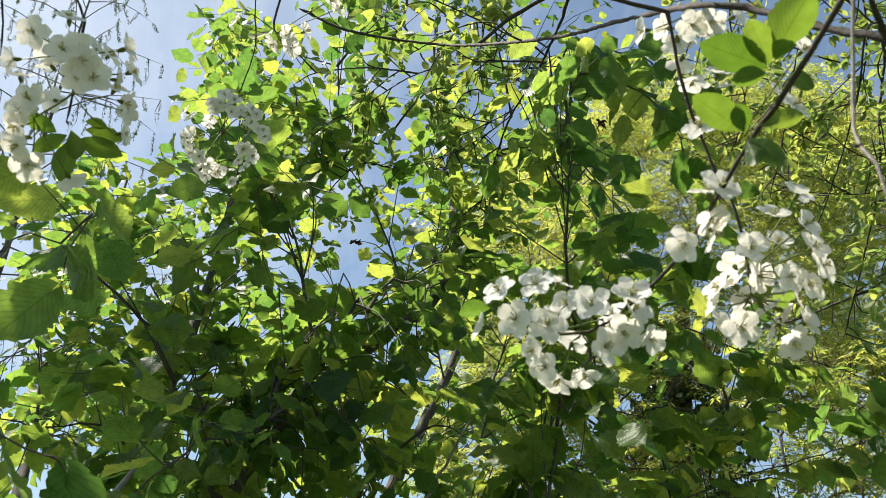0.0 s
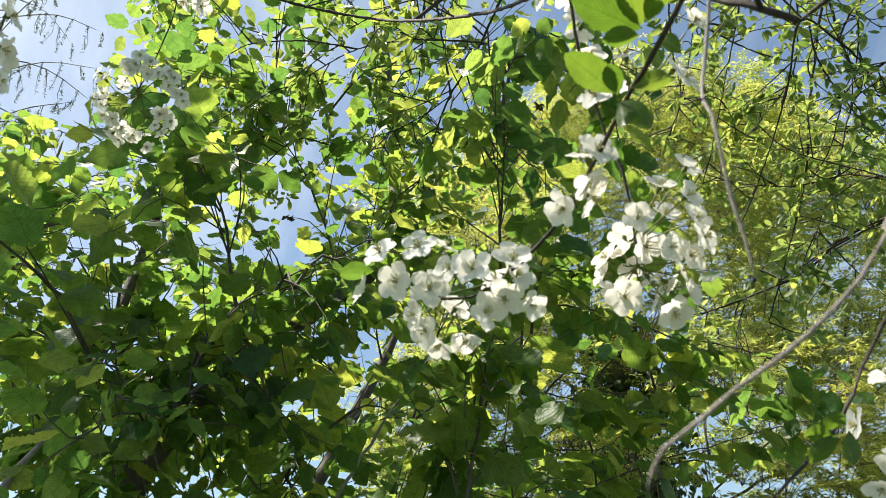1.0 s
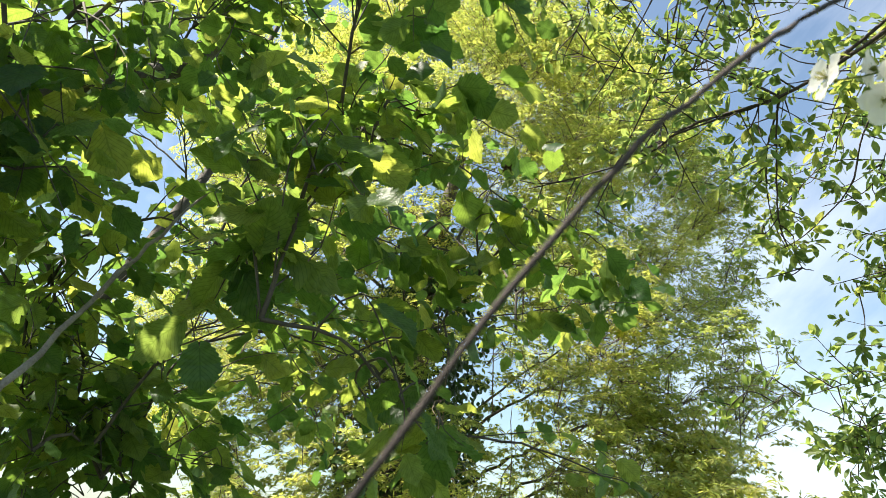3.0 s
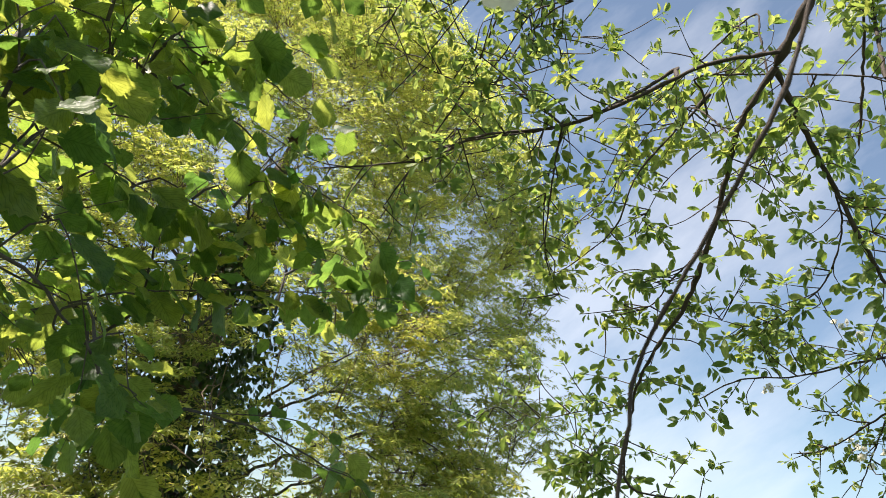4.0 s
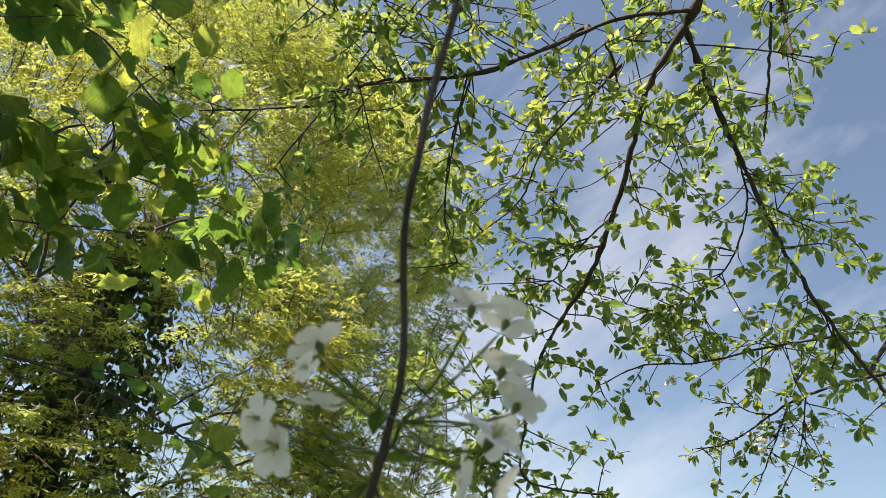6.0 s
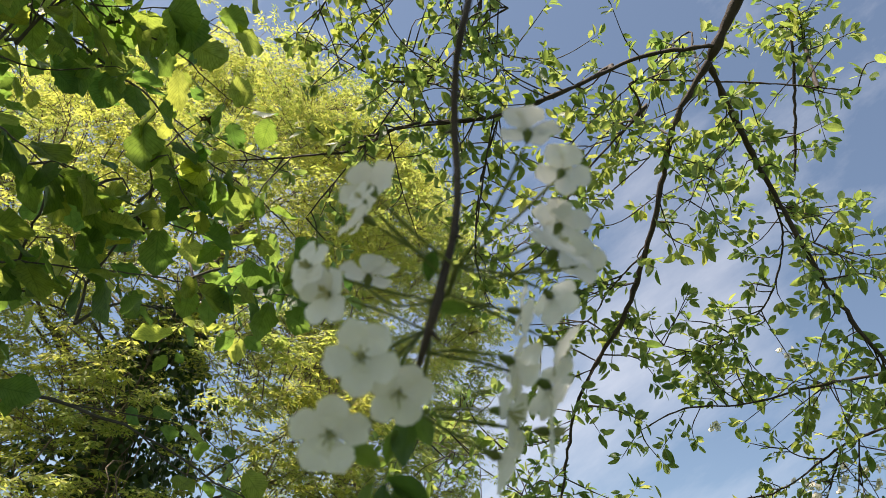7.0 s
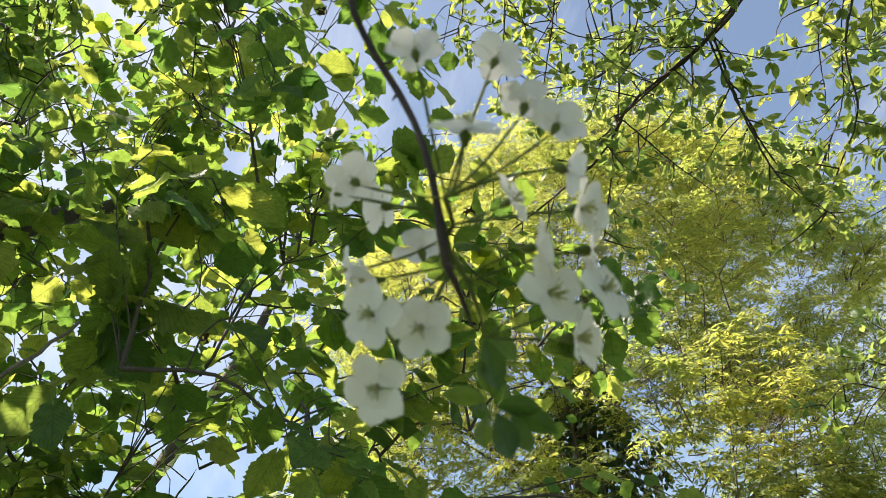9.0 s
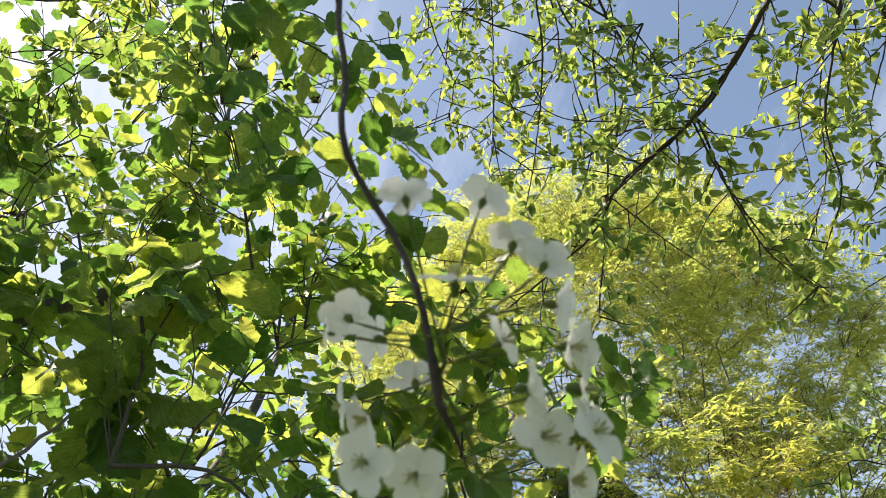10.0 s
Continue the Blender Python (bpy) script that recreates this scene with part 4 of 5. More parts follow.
# the far leafy branches
branch([(2.237, 1.326, 3.051), (2.267, 1.477, 2.920), (2.369, 1.626, 2.711), (2.433, 1.717, 2.611), (2.524, 1.891, 2.419), (2.608, 2.137, 2.240), (2.734, 2.307, 2.084), (2.813, 2.398, 1.853), (2.886, 2.333, 1.798), (3.065, 2.176, 1.800)], 0.0115, 0.0034, leafy=28, root=False)
branch([(2.259, 1.338, 3.072), (2.473, 1.369, 2.958), (2.666, 1.379, 2.827), (2.833, 1.361, 2.622), (2.936, 1.343, 2.503), (3.064, 1.291, 2.324), (3.181, 1.216, 2.147), (3.280, 1.126, 1.994)], 0.0106, 0.0051, leafy=33, root=False)
branch([(2.211, 1.309, 3.088), (2.080, 1.479, 3.057), (1.973, 1.673, 2.968), (1.837, 1.891, 2.880), (1.644, 2.115, 2.839), (1.570, 2.290, 2.786), (1.415, 2.505, 2.767), (1.291, 2.673, 2.765)], 0.0076, 0.003, leafy=22)
branch([(1.854, 1.911, 2.899), (1.939, 2.035, 2.734), (2.049, 2.160, 2.542), (2.176, 2.212, 2.441), (2.269, 2.243, 2.446)], 0.0043, 0.0017, leafy=22)
branch([(2.524, 1.972, 3.315), (2.547, 2.156, 3.217), (2.585, 2.346, 3.072), (2.556, 2.558, 2.951), (2.534, 2.716, 2.869)], 0.0043, 0.0017, leafy=36)
branch([(3.554, 1.098, 2.483), (3.380, 1.409, 2.406), (3.237, 1.599, 2.349), (3.124, 1.794, 2.288), (2.994, 1.963, 2.263), (2.895, 2.095, 2.172)], 0.0076, 0.0026, leafy=23)
branch([(3.592, 1.131, 2.346), (3.511, 1.480, 2.258), (3.483, 1.617, 2.208), (3.472, 1.779, 2.115), (3.464, 1.898, 2.062), (3.443, 2.013, 2.052)], 0.0085, 0.0026, leafy=23, size=0.75)
branch([(3.473, 1.613, 2.206), (3.503, 1.695, 2.071), (3.523, 1.802, 1.877)], 0.0043, 0.0017, leafy=26, size=0.75)
branch([(3.477, 1.685, 2.167), (3.421, 1.771, 2.185), (3.344, 1.843, 2.280)], 0.0034, 0.0013, leafy=23, size=0.75)
branch([(3.509, 1.560, 2.243), (3.526, 1.610, 2.049), (3.512, 1.684, 1.896)], 0.0034, 0.0013, leafy=29, size=0.75)
branch([(2.240, 1.615, 3.171), (2.434, 1.439, 3.198), (2.617, 1.263, 3.203), (2.799, 1.080, 3.181)], 0.0043, 0.0026, leafy=22)
branch([(2.880, 1.254, 3.867), (3.063, 1.362, 3.629), (3.257, 1.508, 3.303)], 0.0085, 0.0051, leafy=33)
branch([(1.854, 1.911, 2.899), (1.807, 2.005, 3.005), (1.727, 2.119, 3.108), (1.625, 2.277, 3.160), (1.479, 2.402, 3.251), (1.350, 2.486, 3.360)], 0.0043, 0.0017, leafy=25)
branch([(2.452, 1.743, 2.592), (2.475, 1.907, 2.520), (2.510, 2.038, 2.447), (2.463, 2.226, 2.424)], 0.0043, 0.0017, leafy=36)
branch([(2.762, 2.333, 2.141), (2.647, 2.495, 2.105), (2.548, 2.664, 2.068), (2.492, 2.795, 2.122)], 0.0026, 0.0013, leafy=36)
branch([(2.745, 1.416, 2.879), (2.882, 1.453, 2.762), (2.985, 1.583, 2.602), (3.016, 1.743, 2.530), (2.979, 1.896, 2.476), (2.870, 2.035, 2.518)], 0.0043, 0.0017, leafy=52)
branch([(2.845, 1.396, 2.728), (2.997, 1.346, 2.730), (3.146, 1.273, 2.745)], 0.0034, 0.0017, leafy=45)
branch([(2.684, 1.475, 3.124), (2.760, 1.662, 3.088), (2.855, 1.799, 3.052)], 0.0034, 0.0017, leafy=54)
branch([(2.451, 1.505, 3.531), (2.454, 1.738, 3.444), (2.434, 2.066, 3.266), (2.483, 2.318, 3.015)], 0.0043, 0.0017, leafy=22)
branch([(1.925, 2.132, 3.529), (2.073, 2.173, 3.468), (2.011, 2.350, 3.438), (1.956, 2.497, 3.328), (1.916, 2.658, 3.169)], 0.0043, 0.0017, leafy=29)
branch([(2.768, 2.594, 1.922), (2.829, 2.521, 1.954), (2.757, 2.636, 1.779)], 0.0026, 0.0013, leafy=93)
branch([(3.411, 1.608, 2.411), (3.329, 1.750, 2.459), (3.220, 1.939, 2.484), (3.174, 2.047, 2.437)], 0.0026, 0.0013, leafy=45)
branch([(2.087, 1.615, 3.110), (1.978, 1.757, 2.990), (1.859, 1.894, 2.894), (1.609, 2.153, 2.815), (1.505, 2.389, 2.782)], 0.0076, 0.0026, leafy=11)
branch([(1.744, 1.948, 3.831), (1.766, 2.232, 3.566), (1.786, 2.454, 3.288), (1.700, 2.821, 2.816)], 0.0068, 0.0026, leafy=9)
branch([(1.429, 2.167, 4.264), (1.429, 2.512, 3.992), (1.398, 2.736, 3.761)], 0.0043, 0.0017, leafy=15)
branch([(2.428, 1.691, 3.231), (2.374, 1.987, 2.975), (2.399, 2.123, 2.779), (2.357, 2.273, 2.660)], 0.0059, 0.0026, leafy=13)
branch([(1.869, 1.908, 2.911), (2.048, 2.173, 2.859), (2.231, 2.366, 2.730), (2.407, 2.451, 2.576)], 0.0043, 0.0017, leafy=14)
branch([(1.869, 1.917, 2.904), (1.733, 2.035, 3.066), (1.547, 2.143, 3.236), (1.435, 2.169, 3.422)], 0.0034, 0.0017, leafy=14)
branch([(1.677, 2.294, 2.959), (1.893, 2.460, 2.901), (2.114, 2.603, 2.836)], 0.0034, 0.0017, leafy=14)
branch([(1.270, 2.269, 4.465), (1.233, 2.550, 4.305), (1.163, 2.829, 4.115)], 0.0034, 0.0017, leafy=18)
branch([(1.838, 2.089, 3.716), (2.065, 2.164, 3.609), (2.236, 2.072, 3.621), (2.475, 2.013, 3.553)], 0.0034, 0.0017, leafy=15)
branch([(2.603, 1.789, 3.171), (2.582, 2.015, 3.030), (2.598, 2.201, 2.848), (2.493, 2.347, 2.802)], 0.0034, 0.0017, leafy=19)
branch([(2.477, 2.711, 2.046), (2.358, 2.718, 2.079), (2.264, 2.745, 2.015)], 0.0026, 0.0017, leafy=21)
branch([(0.354, 1.412, 3.249), (0.320, 1.714, 3.285), (0.241, 1.970, 3.280), (0.182, 2.191, 3.209), (0.133, 2.353, 3.112)], 0.0059, 0.0021, leafy=16)
branch([(0.250, 2.046, 3.345), (0.139, 2.130, 3.307), (0.013, 2.198, 3.280), (-0.182, 2.252, 3.254)], 0.0034, 0.0017, leafy=22)
branch([(0.162, 1.883, 3.799), (0.145, 2.080, 3.615), (0.125, 2.197, 3.488), (0.013, 2.242, 3.440)], 0.0043, 0.0017, leafy=19)
branch([(0.330, 1.767, 3.337), (0.110, 1.852, 3.421), (-0.090, 1.952, 3.463), (-0.302, 2.060, 3.397), (-0.478, 2.146, 3.334)], 0.0034, 0.0017, leafy=25)
branch([(-0.090, 1.952, 3.463), (-0.273, 1.929, 3.469), (-0.453, 1.925, 3.438), (-0.533, 1.941, 3.399)], 0.0034, 0.0017, leafy=22)
branch([(-0.182, 2.252, 3.254), (-0.315, 2.257, 3.284), (-0.429, 2.323, 3.224), (-0.500, 2.403, 3.145)], 0.0034, 0.0017, leafy=22)
branch([(0.208, 1.643, 3.337), (0.158, 1.666, 3.412), (0.049, 1.727, 3.453), (-0.126, 1.838, 3.434)], 0.0034, 0.0017, leafy=23)
branch([(1.850, 1.895, 3.462), (1.777, 2.033, 3.444), (1.770, 2.208, 3.306), (1.730, 2.354, 3.214)], 0.0043, 0.0017, leafy=21)
branch([(1.439, 1.738, 3.472), (1.451, 1.938, 3.316), (1.412, 2.189, 3.092), (1.365, 2.345, 2.960)], 0.0051, 0.0017, leafy=5)
branch([(1.516, 1.792, 3.520), (1.563, 1.863, 3.415), (1.695, 1.932, 3.220), (1.774, 1.951, 3.113)], 0.0043, 0.0017, leafy=11)
branch([(1.31, 1.74, 3.71), (1.31, 1.97, 3.55), (1.30, 2.12, 3.40), (1.29, 2.27, 3.25)], 0.004, 0.0016, leafy=34, size=0.85)
branch([(1.04, 1.78, 3.72), (1.09, 1.98, 3.57), (1.15, 2.11, 3.44), (1.11, 2.23, 3.31)], 0.004, 0.0016, leafy=32, size=0.85)
branch([(1.50, 1.79, 3.64), (1.56, 2.00, 3.50), (1.50, 2.16, 3.41), (1.43, 2.27, 3.34)], 0.004, 0.0016, leafy=32, size=0.85)
branch([(1.70, 1.77, 3.59), (1.76, 1.94, 3.47), (1.71, 2.10, 3.38)], 0.004, 0.0016, leafy=26, size=0.85)
branch([(1.20, 1.92, 3.63), (1.42, 1.99, 3.58), (1.62, 2.01, 3.56), (1.81, 1.95, 3.56)], 0.004, 0.0016, leafy=24, size=0.85)
# bare and flowering branches close by
branch([(0.238, 0.277, 1.942), (0.227, 0.329, 1.929), (0.220, 0.368, 1.921), (0.215, 0.407, 1.919), (0.210, 0.444, 1.911), (0.197, 0.485, 1.891), (0.174, 0.525, 1.872), (0.153, 0.555, 1.861), (0.125, 0.576, 1.850), (0.092, 0.582, 1.850)], 0.0022, 0.0013, knots=0.0005)
branch([(0.215, 0.486, 2.143), (0.235, 0.530, 2.076), (0.259, 0.559, 2.010), (0.268, 0.561, 1.983), (0.278, 0.575, 1.932), (0.282, 0.593, 1.895)], 0.0019, 0.0012, knots=0.0005)
branch([(0.234, 0.280, 1.941), (0.229, 0.297, 1.892), (0.220, 0.303, 1.849), (0.208, 0.281, 1.810), (0.212, 0.287, 1.767), (0.216, 0.291, 1.728)], 0.0011, 0.0009, material=DEAD_BARK, knots=0.0005)
branch([(0.8, -0.05, 2.2), (0.55, 0.12, 2.06), (0.38, 0.215, 1.9), (0.265, 0.250, 1.751), (0.249, 0.248, 1.729), (0.231, 0.247, 1.707), (0.206, 0.249, 1.685), (0.177, 0.249, 1.664), (0.151, 0.255, 1.646), (0.145, 0.262, 1.635)], 0.0011, 0.0008, material=DEAD_BARK, root=False, knots=0.0005)
branch([(0.75, 0.4, 1.95), (0.68, 0.5, 1.96), (0.52, 0.58, 1.86), (0.42, 0.57, 1.745), (0.35, 0.565, 1.685), (0.29, 0.55, 1.63), (0.247, 0.548, 1.589), (0.228, 0.552, 1.567), (0.208, 0.556, 1.541), (0.191, 0.562, 1.517), (0.173, 0.565, 1.491), (0.14, 0.57, 1.44), (0.1, 0.58, 1.37)], 0.0017, 0.0013, root=False, knots=0.0005)
branch([(0.75, 0.4, 1.95), (0.79, 0.53, 1.9), (0.788, 0.588, 1.765), (0.803, 0.724, 1.595), (0.806, 0.739, 1.536), (0.808, 0.751, 1.499), (0.805, 0.750, 1.450), (0.812, 0.762, 1.426), (0.828, 0.777, 1.400), (0.838, 0.781, 1.365), (0.843, 0.789, 1.333), (0.846, 0.797, 1.304), (0.858, 0.825, 1.285)], 0.0026, 0.0018, root=False, knots=0.0005)
branch([(-0.371, 0.520, 2.234), (-0.376, 0.538, 2.186), (-0.390, 0.578, 2.120), (-0.393, 0.586, 2.092)], 0.0019, 0.0012, knots=0.0005)
branch([(-0.358, 1.022, 2.845), (-0.386, 1.077, 2.690), (-0.417, 1.106, 2.572), (-0.442, 1.115, 2.501)], 0.0019, 0.0012, knots=0.0005)
branch([(-0.543, 0.607, 2.339), (-0.553, 0.643, 2.300), (-0.561, 0.670, 2.268)], 0.0019, 0.0012, knots=0.0005)
branch([(-0.245, 0.752, 2.503), (-0.257, 0.779, 2.448), (-0.250, 0.778, 2.423)], 0.003, 0.0015, knots=0.0005)
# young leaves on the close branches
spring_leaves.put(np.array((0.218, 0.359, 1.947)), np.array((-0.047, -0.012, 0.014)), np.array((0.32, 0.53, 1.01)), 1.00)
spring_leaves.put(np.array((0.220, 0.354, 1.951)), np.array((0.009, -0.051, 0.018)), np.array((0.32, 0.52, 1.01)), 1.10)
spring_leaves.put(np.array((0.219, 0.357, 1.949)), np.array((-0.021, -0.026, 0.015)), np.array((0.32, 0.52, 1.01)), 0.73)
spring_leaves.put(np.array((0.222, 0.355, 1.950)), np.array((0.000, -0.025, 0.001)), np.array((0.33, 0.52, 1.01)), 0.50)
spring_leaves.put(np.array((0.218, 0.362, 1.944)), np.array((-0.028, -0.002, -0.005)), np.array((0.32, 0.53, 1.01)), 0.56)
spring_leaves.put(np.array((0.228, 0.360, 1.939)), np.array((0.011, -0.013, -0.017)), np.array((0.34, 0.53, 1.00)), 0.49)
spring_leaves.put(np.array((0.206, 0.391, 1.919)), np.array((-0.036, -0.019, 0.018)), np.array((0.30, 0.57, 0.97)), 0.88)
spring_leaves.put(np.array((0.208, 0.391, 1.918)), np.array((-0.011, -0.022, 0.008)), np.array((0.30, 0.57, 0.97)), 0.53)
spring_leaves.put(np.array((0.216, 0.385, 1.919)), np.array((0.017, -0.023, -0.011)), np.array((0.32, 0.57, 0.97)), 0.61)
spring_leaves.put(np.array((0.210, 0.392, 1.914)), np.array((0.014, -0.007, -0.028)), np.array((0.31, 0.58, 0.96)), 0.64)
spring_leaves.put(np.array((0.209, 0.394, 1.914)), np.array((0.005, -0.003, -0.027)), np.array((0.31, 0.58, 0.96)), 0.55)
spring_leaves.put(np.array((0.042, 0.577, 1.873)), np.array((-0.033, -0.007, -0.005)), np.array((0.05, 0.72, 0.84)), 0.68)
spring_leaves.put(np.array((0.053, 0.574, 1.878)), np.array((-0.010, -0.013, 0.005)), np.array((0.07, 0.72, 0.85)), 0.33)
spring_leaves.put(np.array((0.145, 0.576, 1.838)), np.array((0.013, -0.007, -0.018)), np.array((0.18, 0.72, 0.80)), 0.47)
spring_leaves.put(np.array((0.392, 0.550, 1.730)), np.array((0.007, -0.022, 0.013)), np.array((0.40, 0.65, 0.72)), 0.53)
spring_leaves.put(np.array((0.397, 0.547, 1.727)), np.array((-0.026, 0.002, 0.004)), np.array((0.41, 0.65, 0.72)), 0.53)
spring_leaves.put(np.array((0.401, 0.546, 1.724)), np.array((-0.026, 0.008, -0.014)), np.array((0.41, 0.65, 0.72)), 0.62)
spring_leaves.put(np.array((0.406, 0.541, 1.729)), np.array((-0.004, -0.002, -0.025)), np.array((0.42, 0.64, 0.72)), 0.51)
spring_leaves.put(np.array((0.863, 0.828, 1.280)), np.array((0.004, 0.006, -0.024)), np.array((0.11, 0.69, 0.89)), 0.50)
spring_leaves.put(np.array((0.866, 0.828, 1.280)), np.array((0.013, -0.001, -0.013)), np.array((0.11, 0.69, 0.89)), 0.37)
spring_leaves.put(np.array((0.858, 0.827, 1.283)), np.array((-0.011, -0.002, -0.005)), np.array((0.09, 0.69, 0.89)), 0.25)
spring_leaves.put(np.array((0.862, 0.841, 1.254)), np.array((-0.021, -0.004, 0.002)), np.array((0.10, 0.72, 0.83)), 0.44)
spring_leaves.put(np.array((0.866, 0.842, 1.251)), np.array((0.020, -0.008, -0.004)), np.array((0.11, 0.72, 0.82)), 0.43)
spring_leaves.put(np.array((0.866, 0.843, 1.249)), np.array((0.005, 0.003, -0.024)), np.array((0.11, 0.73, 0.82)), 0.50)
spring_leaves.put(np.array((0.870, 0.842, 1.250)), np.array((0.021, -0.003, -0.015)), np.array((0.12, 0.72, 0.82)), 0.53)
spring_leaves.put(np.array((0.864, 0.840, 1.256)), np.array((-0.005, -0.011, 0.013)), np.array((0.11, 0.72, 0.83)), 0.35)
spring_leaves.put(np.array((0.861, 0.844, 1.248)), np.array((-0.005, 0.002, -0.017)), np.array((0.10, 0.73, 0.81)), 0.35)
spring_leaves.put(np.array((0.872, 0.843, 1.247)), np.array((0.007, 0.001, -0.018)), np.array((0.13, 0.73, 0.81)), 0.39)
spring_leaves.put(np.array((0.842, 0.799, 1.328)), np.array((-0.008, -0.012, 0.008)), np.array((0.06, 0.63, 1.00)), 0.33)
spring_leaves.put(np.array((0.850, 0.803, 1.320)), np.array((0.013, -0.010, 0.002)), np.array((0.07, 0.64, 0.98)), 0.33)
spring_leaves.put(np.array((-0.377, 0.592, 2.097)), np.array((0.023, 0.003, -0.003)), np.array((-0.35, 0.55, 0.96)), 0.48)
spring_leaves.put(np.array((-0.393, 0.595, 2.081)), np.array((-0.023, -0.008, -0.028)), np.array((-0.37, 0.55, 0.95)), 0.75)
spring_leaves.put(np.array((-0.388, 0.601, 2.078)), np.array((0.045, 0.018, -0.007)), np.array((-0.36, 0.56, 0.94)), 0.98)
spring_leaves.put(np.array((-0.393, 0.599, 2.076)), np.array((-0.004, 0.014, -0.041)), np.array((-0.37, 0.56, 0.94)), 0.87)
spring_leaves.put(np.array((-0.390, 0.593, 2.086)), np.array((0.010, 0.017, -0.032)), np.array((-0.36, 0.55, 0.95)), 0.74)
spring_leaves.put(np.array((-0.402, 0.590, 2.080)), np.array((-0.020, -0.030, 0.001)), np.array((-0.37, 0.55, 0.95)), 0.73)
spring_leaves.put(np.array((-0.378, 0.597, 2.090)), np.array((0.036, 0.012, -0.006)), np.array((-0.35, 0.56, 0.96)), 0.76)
cherry_twigs.build("twig", CHERRY_BARK, cherry, kind="stuff")

# flowers: five round cupped petals, a green calyx, a few stamens
def flower_meshes():
    made = []
    for k in range(4):
        heap, cup = Heap(), (0.25, 0.45, 0.12, 0.32)[k]
        for j in range(5):
            v, f, u = blade(0.0158, 0.0138, 0.60, 0.58, 0.025, 12, 0.12, -0.05, 0.035)
            v = v + rng.normal(0, 0.00025, v.shape)
            lift = cup + rng.normal(0, 0.13)
            c, s = math.cos(lift), math.sin(lift)
            v = np.stack([v[:, 0], 0.0014 + v[:, 1] * c - v[:, 2] * s, v[:, 2] * c + v[:, 1] * s - 9.0 * v[:, 1] ** 2 * cup], -1)
            a = j * 2 * np.pi / 5 + rng.normal(0, 0.09)
            ca, sa = math.cos(a), math.sin(a)
            heap.add(np.stack([v[:, 0] * ca - v[:, 1] * sa, v[:, 0] * sa + v[:, 1] * ca, v[:, 2]], -1), f, u)
        petals = (np.vstack(heap.v), np.vstack(heap.f))
        green = Heap()
        v, f = tube(np.array([(0, 0, -0.0075), (0, 0, -0.005), (0, 0, -0.002), (0, 0, 0.0008)]), 0.0012, 0.0034, 8, 0.0)
        green.add(v, f)
        gold = Heap()
        for j in range(14):
            a, t = rng.uniform(0, 2 * np.pi), rng.uniform(0.15, 0.75)
            tip = np.array((math.cos(a) * math.sin(t), math.sin(a) * math.sin(t), math.cos(t))) * rng.uniform(0.005, 0.008)
            v, f = tube(np.array([(0, 0, 0), tip * 0.6, tip, tip * 1.1]), 0.00018, 0.0006, 4, 0.0)
            gold.add(v, f)
        verts, faces, slot = [], [], []
        base = 0
        for m, h in enumerate(((petals[0], petals[1]), (np.vstack(green.v), np.vstack(green.f)), (np.vstack(gold.v), np.vstack(gold.f)))):
            verts.append(h[0])
            faces.append(h[1] + base)
            slot += [m] * len(h[1])
            base += len(h[0])
        ob = mesh_object("flower", np.vstack(verts), np.vstack(faces), PETAL)
        ob.data.materials.append(CALYX)
        ob.data.materials.append(STAMEN)
        ob.data.polygons.foreach_set("material_index", slot)
        made.append(ob.data)
        scene.collection.objects.unlink(ob)
        bpy.data.objects.remove(ob)
    return made


FLOWERS = flower_meshes()


def blossom(hub, flowers, facing=None, size=1.0, stray=0.6, label="cluster of open white five-petalled cherry flowers", spurs=()):
    """A cluster: stalks from the hub's spurs to the flowers, each flower turned outward and towards its facing."""
    flowers = np.array(flowers, float)
    stalks, hubs = Heap(), np.array(hub, float).reshape(-1, 3)
    if len(hubs) > 1:
        stalks.add(*tube(smooth_line(hubs[np.argsort(-hubs[:, 2])], 0.01), 0.0014, 0.001, 5, 0.05))
    for p in spurs:
        stalks.add(*tube(smooth_line([hubs[0], (hubs[0] + p) / 2 + (0, 0, 0.006), p], 0.01), 0.0016, 0.0009, 5, 0.08))
    hubs = np.array(spurs) if len(spurs) else hubs
    made = []
    for p in flowers:
        foot = hubs[np.argmin(((hubs - p) ** 2).sum(1))]
        way = unit(p - foot) + (0 if facing is None else np.array(facing)) + rng.normal(0, stray * 0.5, 3)
        way = unit(way)
        back = p - way * 0.007
        line = smooth_line([foot, foot * 0.45 + back * 0.55 - way * 0.006, back], 0.008)
        v, f = tube(line, 0.0006, 0.0009, 5, 0.05)
        stalks.add(v, f)
        made.append((p, way))
    group = stalks.build("blossom_spur", CALYX, cherry, label=label)
    for p, way in made:
        ob = new("flower", FLOWERS[int(rng.integers(0, 4))])
        ob.parent = group
        q = Vector(way).to_track_quat("Z", "Y").to_matrix().to_4x4()
        ob.matrix_basis = Matrix.Translation(p) @ q @ Matrix.Rotation(rng.uniform(0, 6.3), 4, "Z") @ Matrix.Scale(size * float(rng.uniform(0.86, 1.12)), 4)


def umbels(hub, middles, each, spread, size=1.0, label="cluster of open white five-petalled cherry flowers"):
    """A cluster of small bunches, a few flowers scattered round each middle, on spurs of their own."""
    at = [np.array(m) + unit(rng.normal(0, 1, 3)) * spread * rng.uniform(0.4, 1.0) for m in middles for k in range(each)]
    blossom(hub, at, (0.0, -0.4, 0.0), size, 0.8, label, [np.array(hub[0]) * 0.4 + np.array(m) * 0.6 + (0, 0, 0.008) for m in middles])


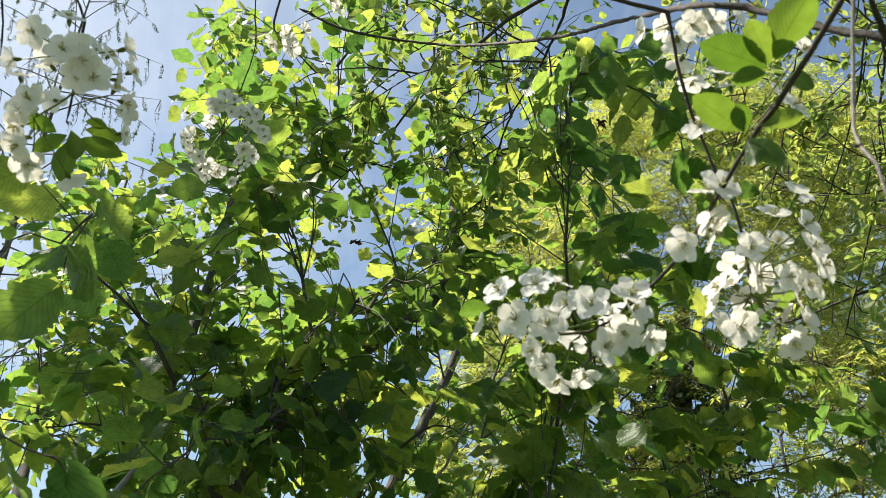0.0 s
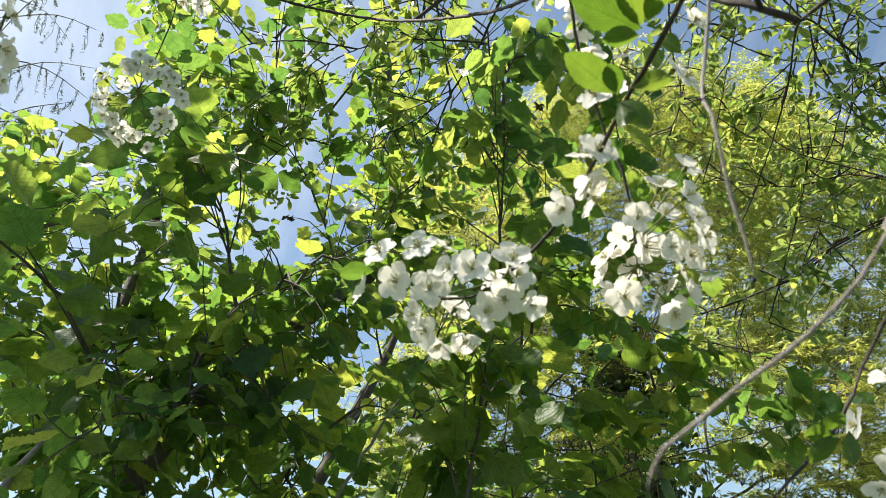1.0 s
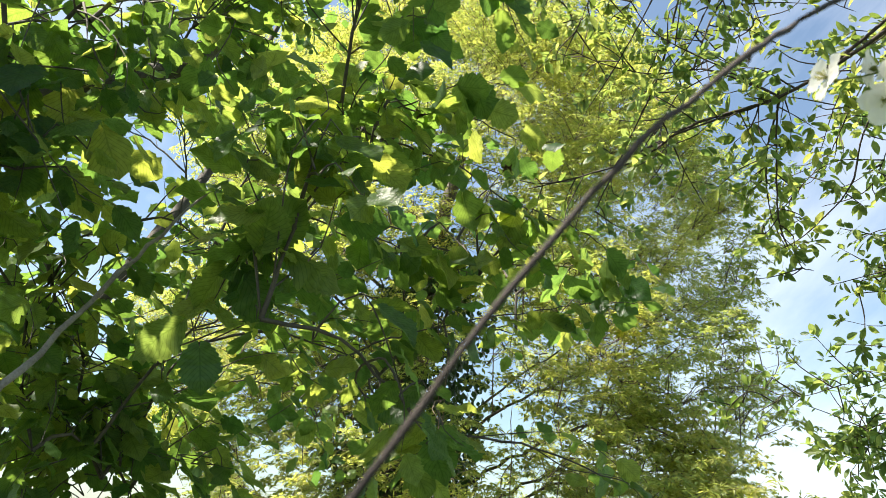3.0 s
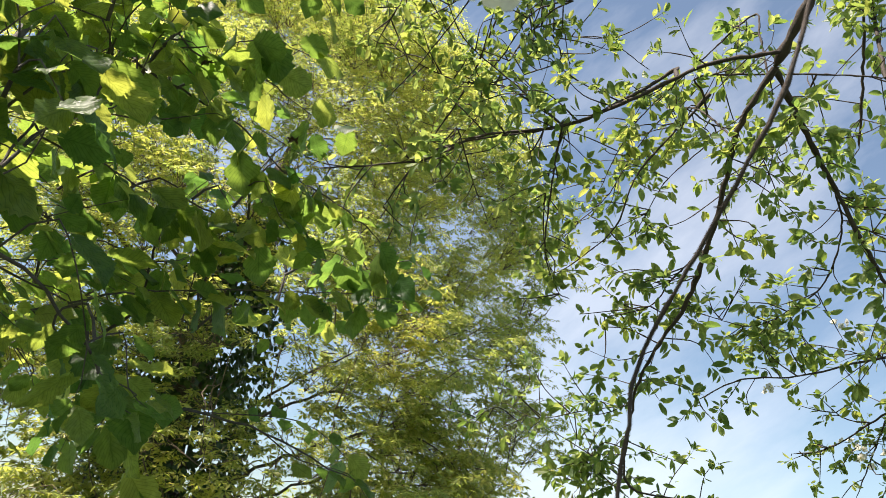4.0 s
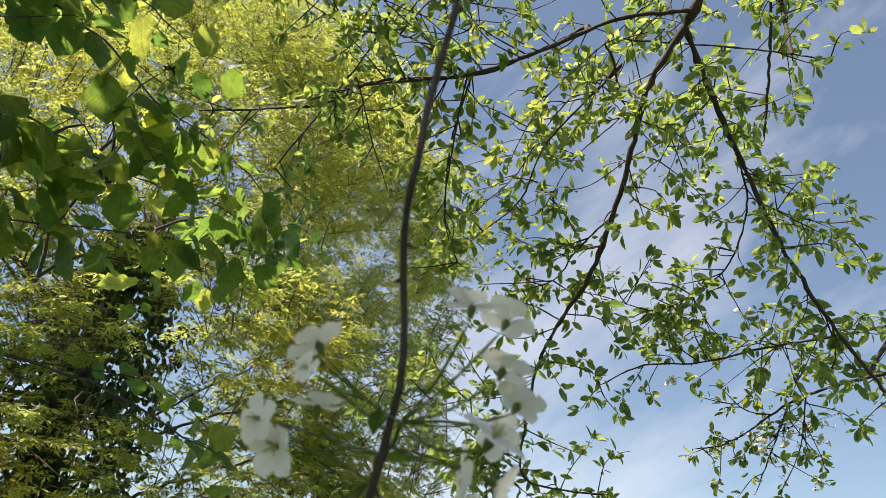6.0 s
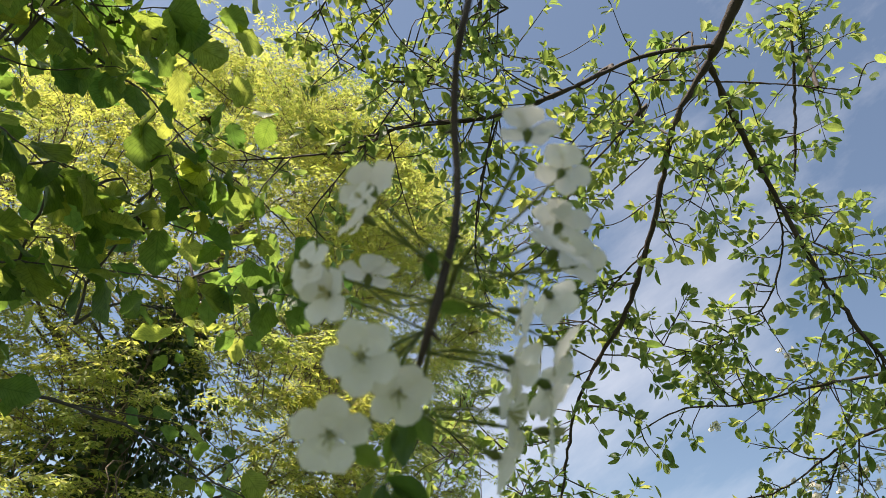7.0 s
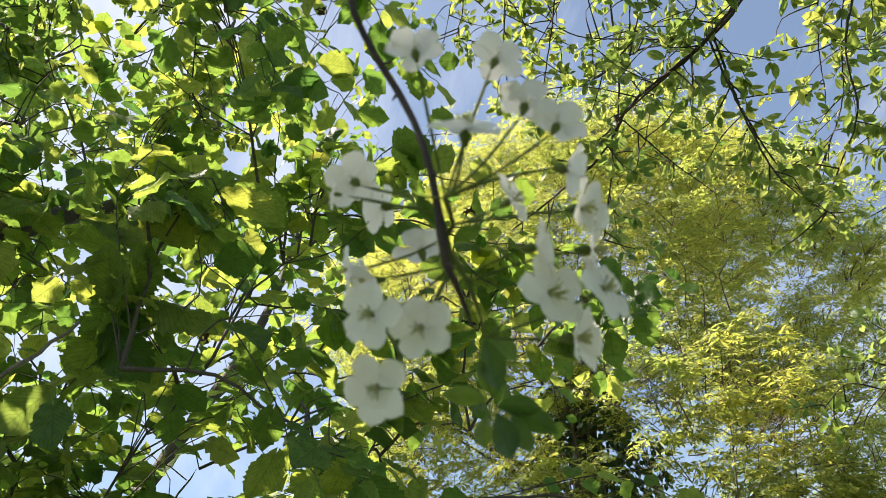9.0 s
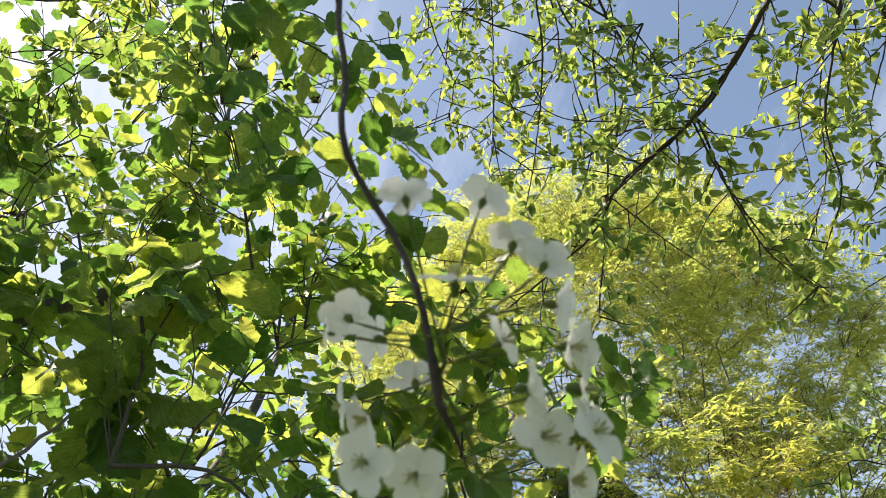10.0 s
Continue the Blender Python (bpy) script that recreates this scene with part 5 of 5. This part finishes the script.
blossom([(0.148, 0.566, 1.860), (0.120, 0.577, 1.849), (0.092, 0.582, 1.850), (0.111, 0.582, 1.843)],
        [(0.047, 0.546, 1.875),
         (0.079, 0.546, 1.881),
         (0.101, 0.563, 1.891),
         (0.035, 0.578, 1.856),
         (0.061, 0.556, 1.853),
         (0.089, 0.567, 1.853),
         (0.106, 0.559, 1.868),
         (0.124, 0.545, 1.861),
         (0.146, 0.565, 1.862),
         (0.155, 0.533, 1.864),
         (0.151, 0.557, 1.841),
         (0.078, 0.580, 1.834),
         (0.087, 0.581, 1.820),
         (0.119, 0.584, 1.815),
         (0.100, 0.594, 1.814),
         (0.113, 0.589, 1.845),
         (0.135, 0.561, 1.830),
         (0.174, 0.563, 1.838),
         (0.162, 0.559, 1.862)], (-0.10, -0.75, 0.10), 1.00, 0.55, label="dense cluster of open white cherry flowers on a drooping twig")
blossom([(0.280, 0.584, 1.914), (0.282, 0.593, 1.895)],
        [(0.294, 0.542, 1.947),
         (0.309, 0.524, 1.926),
         (0.329, 0.555, 1.979),
         (0.323, 0.544, 1.917),
         (0.330, 0.550, 1.901),
         (0.278, 0.605, 1.931),
         (0.258, 0.604, 1.907),
         (0.288, 0.582, 1.907),
         (0.309, 0.576, 1.939),
         (0.299, 0.552, 1.891),
         (0.322, 0.591, 1.888),
         (0.259, 0.606, 1.870),
         (0.264, 0.589, 1.860),
         (0.300, 0.608, 1.868),
         (0.333, 0.609, 1.873),
         (0.305, 0.584, 1.843),
         (0.258, 0.613, 1.895),
         (0.319, 0.562, 1.888),
         (0.283, 0.609, 1.897),
         (0.296, 0.606, 1.887),
         (0.276, 0.560, 1.924),
         (0.314, 0.607, 1.884),
         (0.273, 0.602, 1.909)], (-0.10, -0.60, 0.10), 1.00, 0.60)
blossom([(0.204, 0.467, 1.898), (0.196, 0.476, 1.888)],
        [(0.205, 0.467, 1.896),
         (0.204, 0.459, 1.915),
         (0.208, 0.446, 1.912),
         (0.188, 0.483, 1.884),
         (0.208, 0.475, 1.890)], (-0.20, -0.60, 0.10), 1.00, 0.50, label="small spray of white cherry flowers on a spur")
blossom([(0.243, 0.494, 2.153), (0.256, 0.495, 2.146)],
        [(0.237, 0.488, 2.127),
         (0.239, 0.531, 2.150),
         (0.235, 0.525, 2.118),
         (0.249, 0.538, 2.105),
         (0.253, 0.484, 2.127),
         (0.284, 0.496, 2.148),
         (0.198, 0.508, 2.141),
         (0.228, 0.525, 2.163)], (0.00, -0.50, 0.00), 1.00, 0.60)
blossom([(0.278, 0.548, 2.029)],
        [(0.259, 0.507, 2.084),
         (0.276, 0.523, 2.083),
         (0.324, 0.511, 2.049),
         (0.269, 0.550, 2.062),
         (0.246, 0.539, 2.046),
         (0.320, 0.469, 2.075),
         (0.322, 0.524, 2.071)], (0.00, -0.50, 0.00), 1.00, 0.60)
blossom([(-0.378, 0.533, 2.136), (-0.379, 0.550, 2.125), (-0.381, 0.563, 2.110), (-0.414, 0.567, 2.080)],
        [(-0.389, 0.491, 2.121),
         (-0.376, 0.514, 2.164),
         (-0.418, 0.517, 2.112),
         (-0.406, 0.553, 2.139),
         (-0.406, 0.543, 2.149),
         (-0.357, 0.494, 2.102),
         (-0.352, 0.507, 2.114),
         (-0.346, 0.511, 2.103),
         (-0.350, 0.516, 2.088),
         (-0.336, 0.518, 2.089),
         (-0.369, 0.561, 2.170),
         (-0.342, 0.544, 2.144),
         (-0.329, 0.544, 2.153),
         (-0.326, 0.563, 2.139),
         (-0.343, 0.568, 2.133),
         (-0.340, 0.565, 2.118),
         (-0.338, 0.586, 2.117),
         (-0.343, 0.603, 2.121),
         (-0.339, 0.599, 2.086),
         (-0.424, 0.541, 2.112),
         (-0.408, 0.542, 2.084),
         (-0.419, 0.552, 2.077),
         (-0.411, 0.583, 2.118),
         (-0.426, 0.563, 2.066),
         (-0.409, 0.551, 2.033),
         (-0.427, 0.579, 2.066),
         (-0.409, 0.575, 2.028),
         (-0.388, 0.613, 2.039)], (0.00, -0.25, 0.10), 1.00, 0.75)
umbels([(-0.446, 1.151, 2.537)],
       [(-0.484, 1.108, 2.545), (-0.455, 1.079, 2.556), (-0.424, 1.083, 2.545), (-0.389, 1.115, 2.558), (-0.379, 1.141, 2.529), (-0.405, 1.187, 2.508), (-0.429, 1.188, 2.472), (-0.462, 1.167, 2.464), (-0.497, 1.156, 2.491), (-0.494, 1.118, 2.496), (-0.470, 1.140, 2.457)], 4, 0.028)
blossom([(-0.250, 0.778, 2.423)],
        [(-0.257, 0.795, 2.419),
         (-0.233, 0.768, 2.409),
         (-0.208, 0.781, 2.431),
         (-0.307, 0.763, 2.432),
         (-0.171, 0.762, 2.475),
         (-0.225, 0.776, 2.391),
         (-0.159, 0.775, 2.474)], (0.00, -0.40, 0.00), 1.00, 0.60)
blossom([(0.850, 0.794, 1.324), (0.847, 0.786, 1.334)],
        [(0.803, 0.802, 1.362),
         (0.835, 0.734, 1.378),
         (0.875, 0.749, 1.389),
         (0.852, 0.731, 1.323),
         (0.888, 0.761, 1.370),
         (0.901, 0.761, 1.355)], (0.00, 0.45, 0.95), 0.92, 0.30, label="white cherry flowers on upright stalks seen edge-on")
blossom([(0.850, 0.794, 1.324), (0.846, 0.800, 1.318), (0.856, 0.810, 1.301), (0.847, 0.786, 1.334), (0.863, 0.823, 1.278)],
        [(0.907, 0.782, 1.345),
         (0.908, 0.779, 1.318),
         (0.910, 0.784, 1.298),
         (0.910, 0.783, 1.276),
         (0.875, 0.772, 1.319),
         (0.885, 0.784, 1.301),
         (0.888, 0.789, 1.279),
         (0.899, 0.803, 1.264)], (0.20, -0.12, 0.00), 0.95, 0.45, label="cluster of white cherry flowers seen from below on a hanging twig")
blossom([(0.847, 0.798, 1.320), (0.849, 0.806, 1.309), (0.843, 0.789, 1.334)],
        [(0.817, 0.826, 1.364),
         (0.798, 0.832, 1.328),
         (0.837, 0.844, 1.347),
         (0.810, 0.793, 1.276),
         (0.810, 0.830, 1.318),
         (0.831, 0.794, 1.269),
         (0.811, 0.807, 1.248)], (0.00, -0.75, -0.25), 0.90, 0.45, label="spray of white cherry flowers hanging face down")
blossom([(0.843, 0.792, 1.330)],
        [(0.794, 0.792, 1.345)], (0.00, -0.10, 0.00), 0.50, 0.30, label="half-closed pale flower bud")
blossom([(0.494, 0.594, 1.765), (0.497, 0.595, 1.755)],
        [(0.483, 0.584, 1.787),
         (0.518, 0.558, 1.799),
         (0.499, 0.597, 1.707),
         (0.468, 0.612, 1.700),
         (0.480, 0.602, 1.722)], (-0.20, -0.50, 0.00), 1.00, 0.60)
blossom([(0.545, 0.642, 1.776)],
        [(0.545, 0.670, 1.785),
         (0.507, 0.678, 1.771),
         (0.545, 0.610, 1.774),
         (0.544, 0.632, 1.751),
         (0.550, 0.659, 1.782)], (-0.30, -0.30, 0.20), 1.00, 0.60)
umbels([(3.490, 1.698, 2.091)], [(3.440, 1.730, 2.060), (3.540, 1.633, 2.110), (3.536, 1.545, 2.130), (3.550, 1.570, 2.040), (3.500, 1.730, 2.020), (3.600, 1.560, 2.100),
       (3.500, 1.780, 2.090), (3.500, 1.640, 2.060), (3.530, 1.480, 2.150)], 4, 0.045, 0.95, "sparse fading white flowers on bare twigs")
umbels([(3.363, 1.691, 2.509)], [(3.298, 1.690, 2.530), (3.350, 1.620, 2.500), (3.400, 1.650, 2.520)], 3, 0.04, 0.95, "sparse fading white flowers on bare twigs")
umbels([(3.295, 1.965, 2.307)], [(3.310, 2.030, 2.295)], 4, 0.04, 0.95, "sparse fading white flowers on bare twigs")
umbels([(3.573, 1.581, 1.927)], [(3.580, 1.590, 1.920)], 4, 0.04, 0.95, "sparse fading white flowers on bare twigs")

# ---- the loose leaves nearest to the walk ----
near_cherry = cherry_leaves.build(CHERRY_BLADES, CHERRY_LEAF, cherry, 220)
leaf_parts("leaf", CHERRY_BLADES, CHERRY_LEAF, cherry, *near_cherry)
leaf_parts("leaf", SPRING_BLADES, SHADED_CHERRY_LEAF, cherry, *(np.array(a) for a in (spring_leaves.at, spring_leaves.ahead, spring_leaves.normal, spring_leaves.size)))
leaf_parts("leaf", HAZEL_NEAR, HAZEL_LEAF, hazel, *hazel_singles)
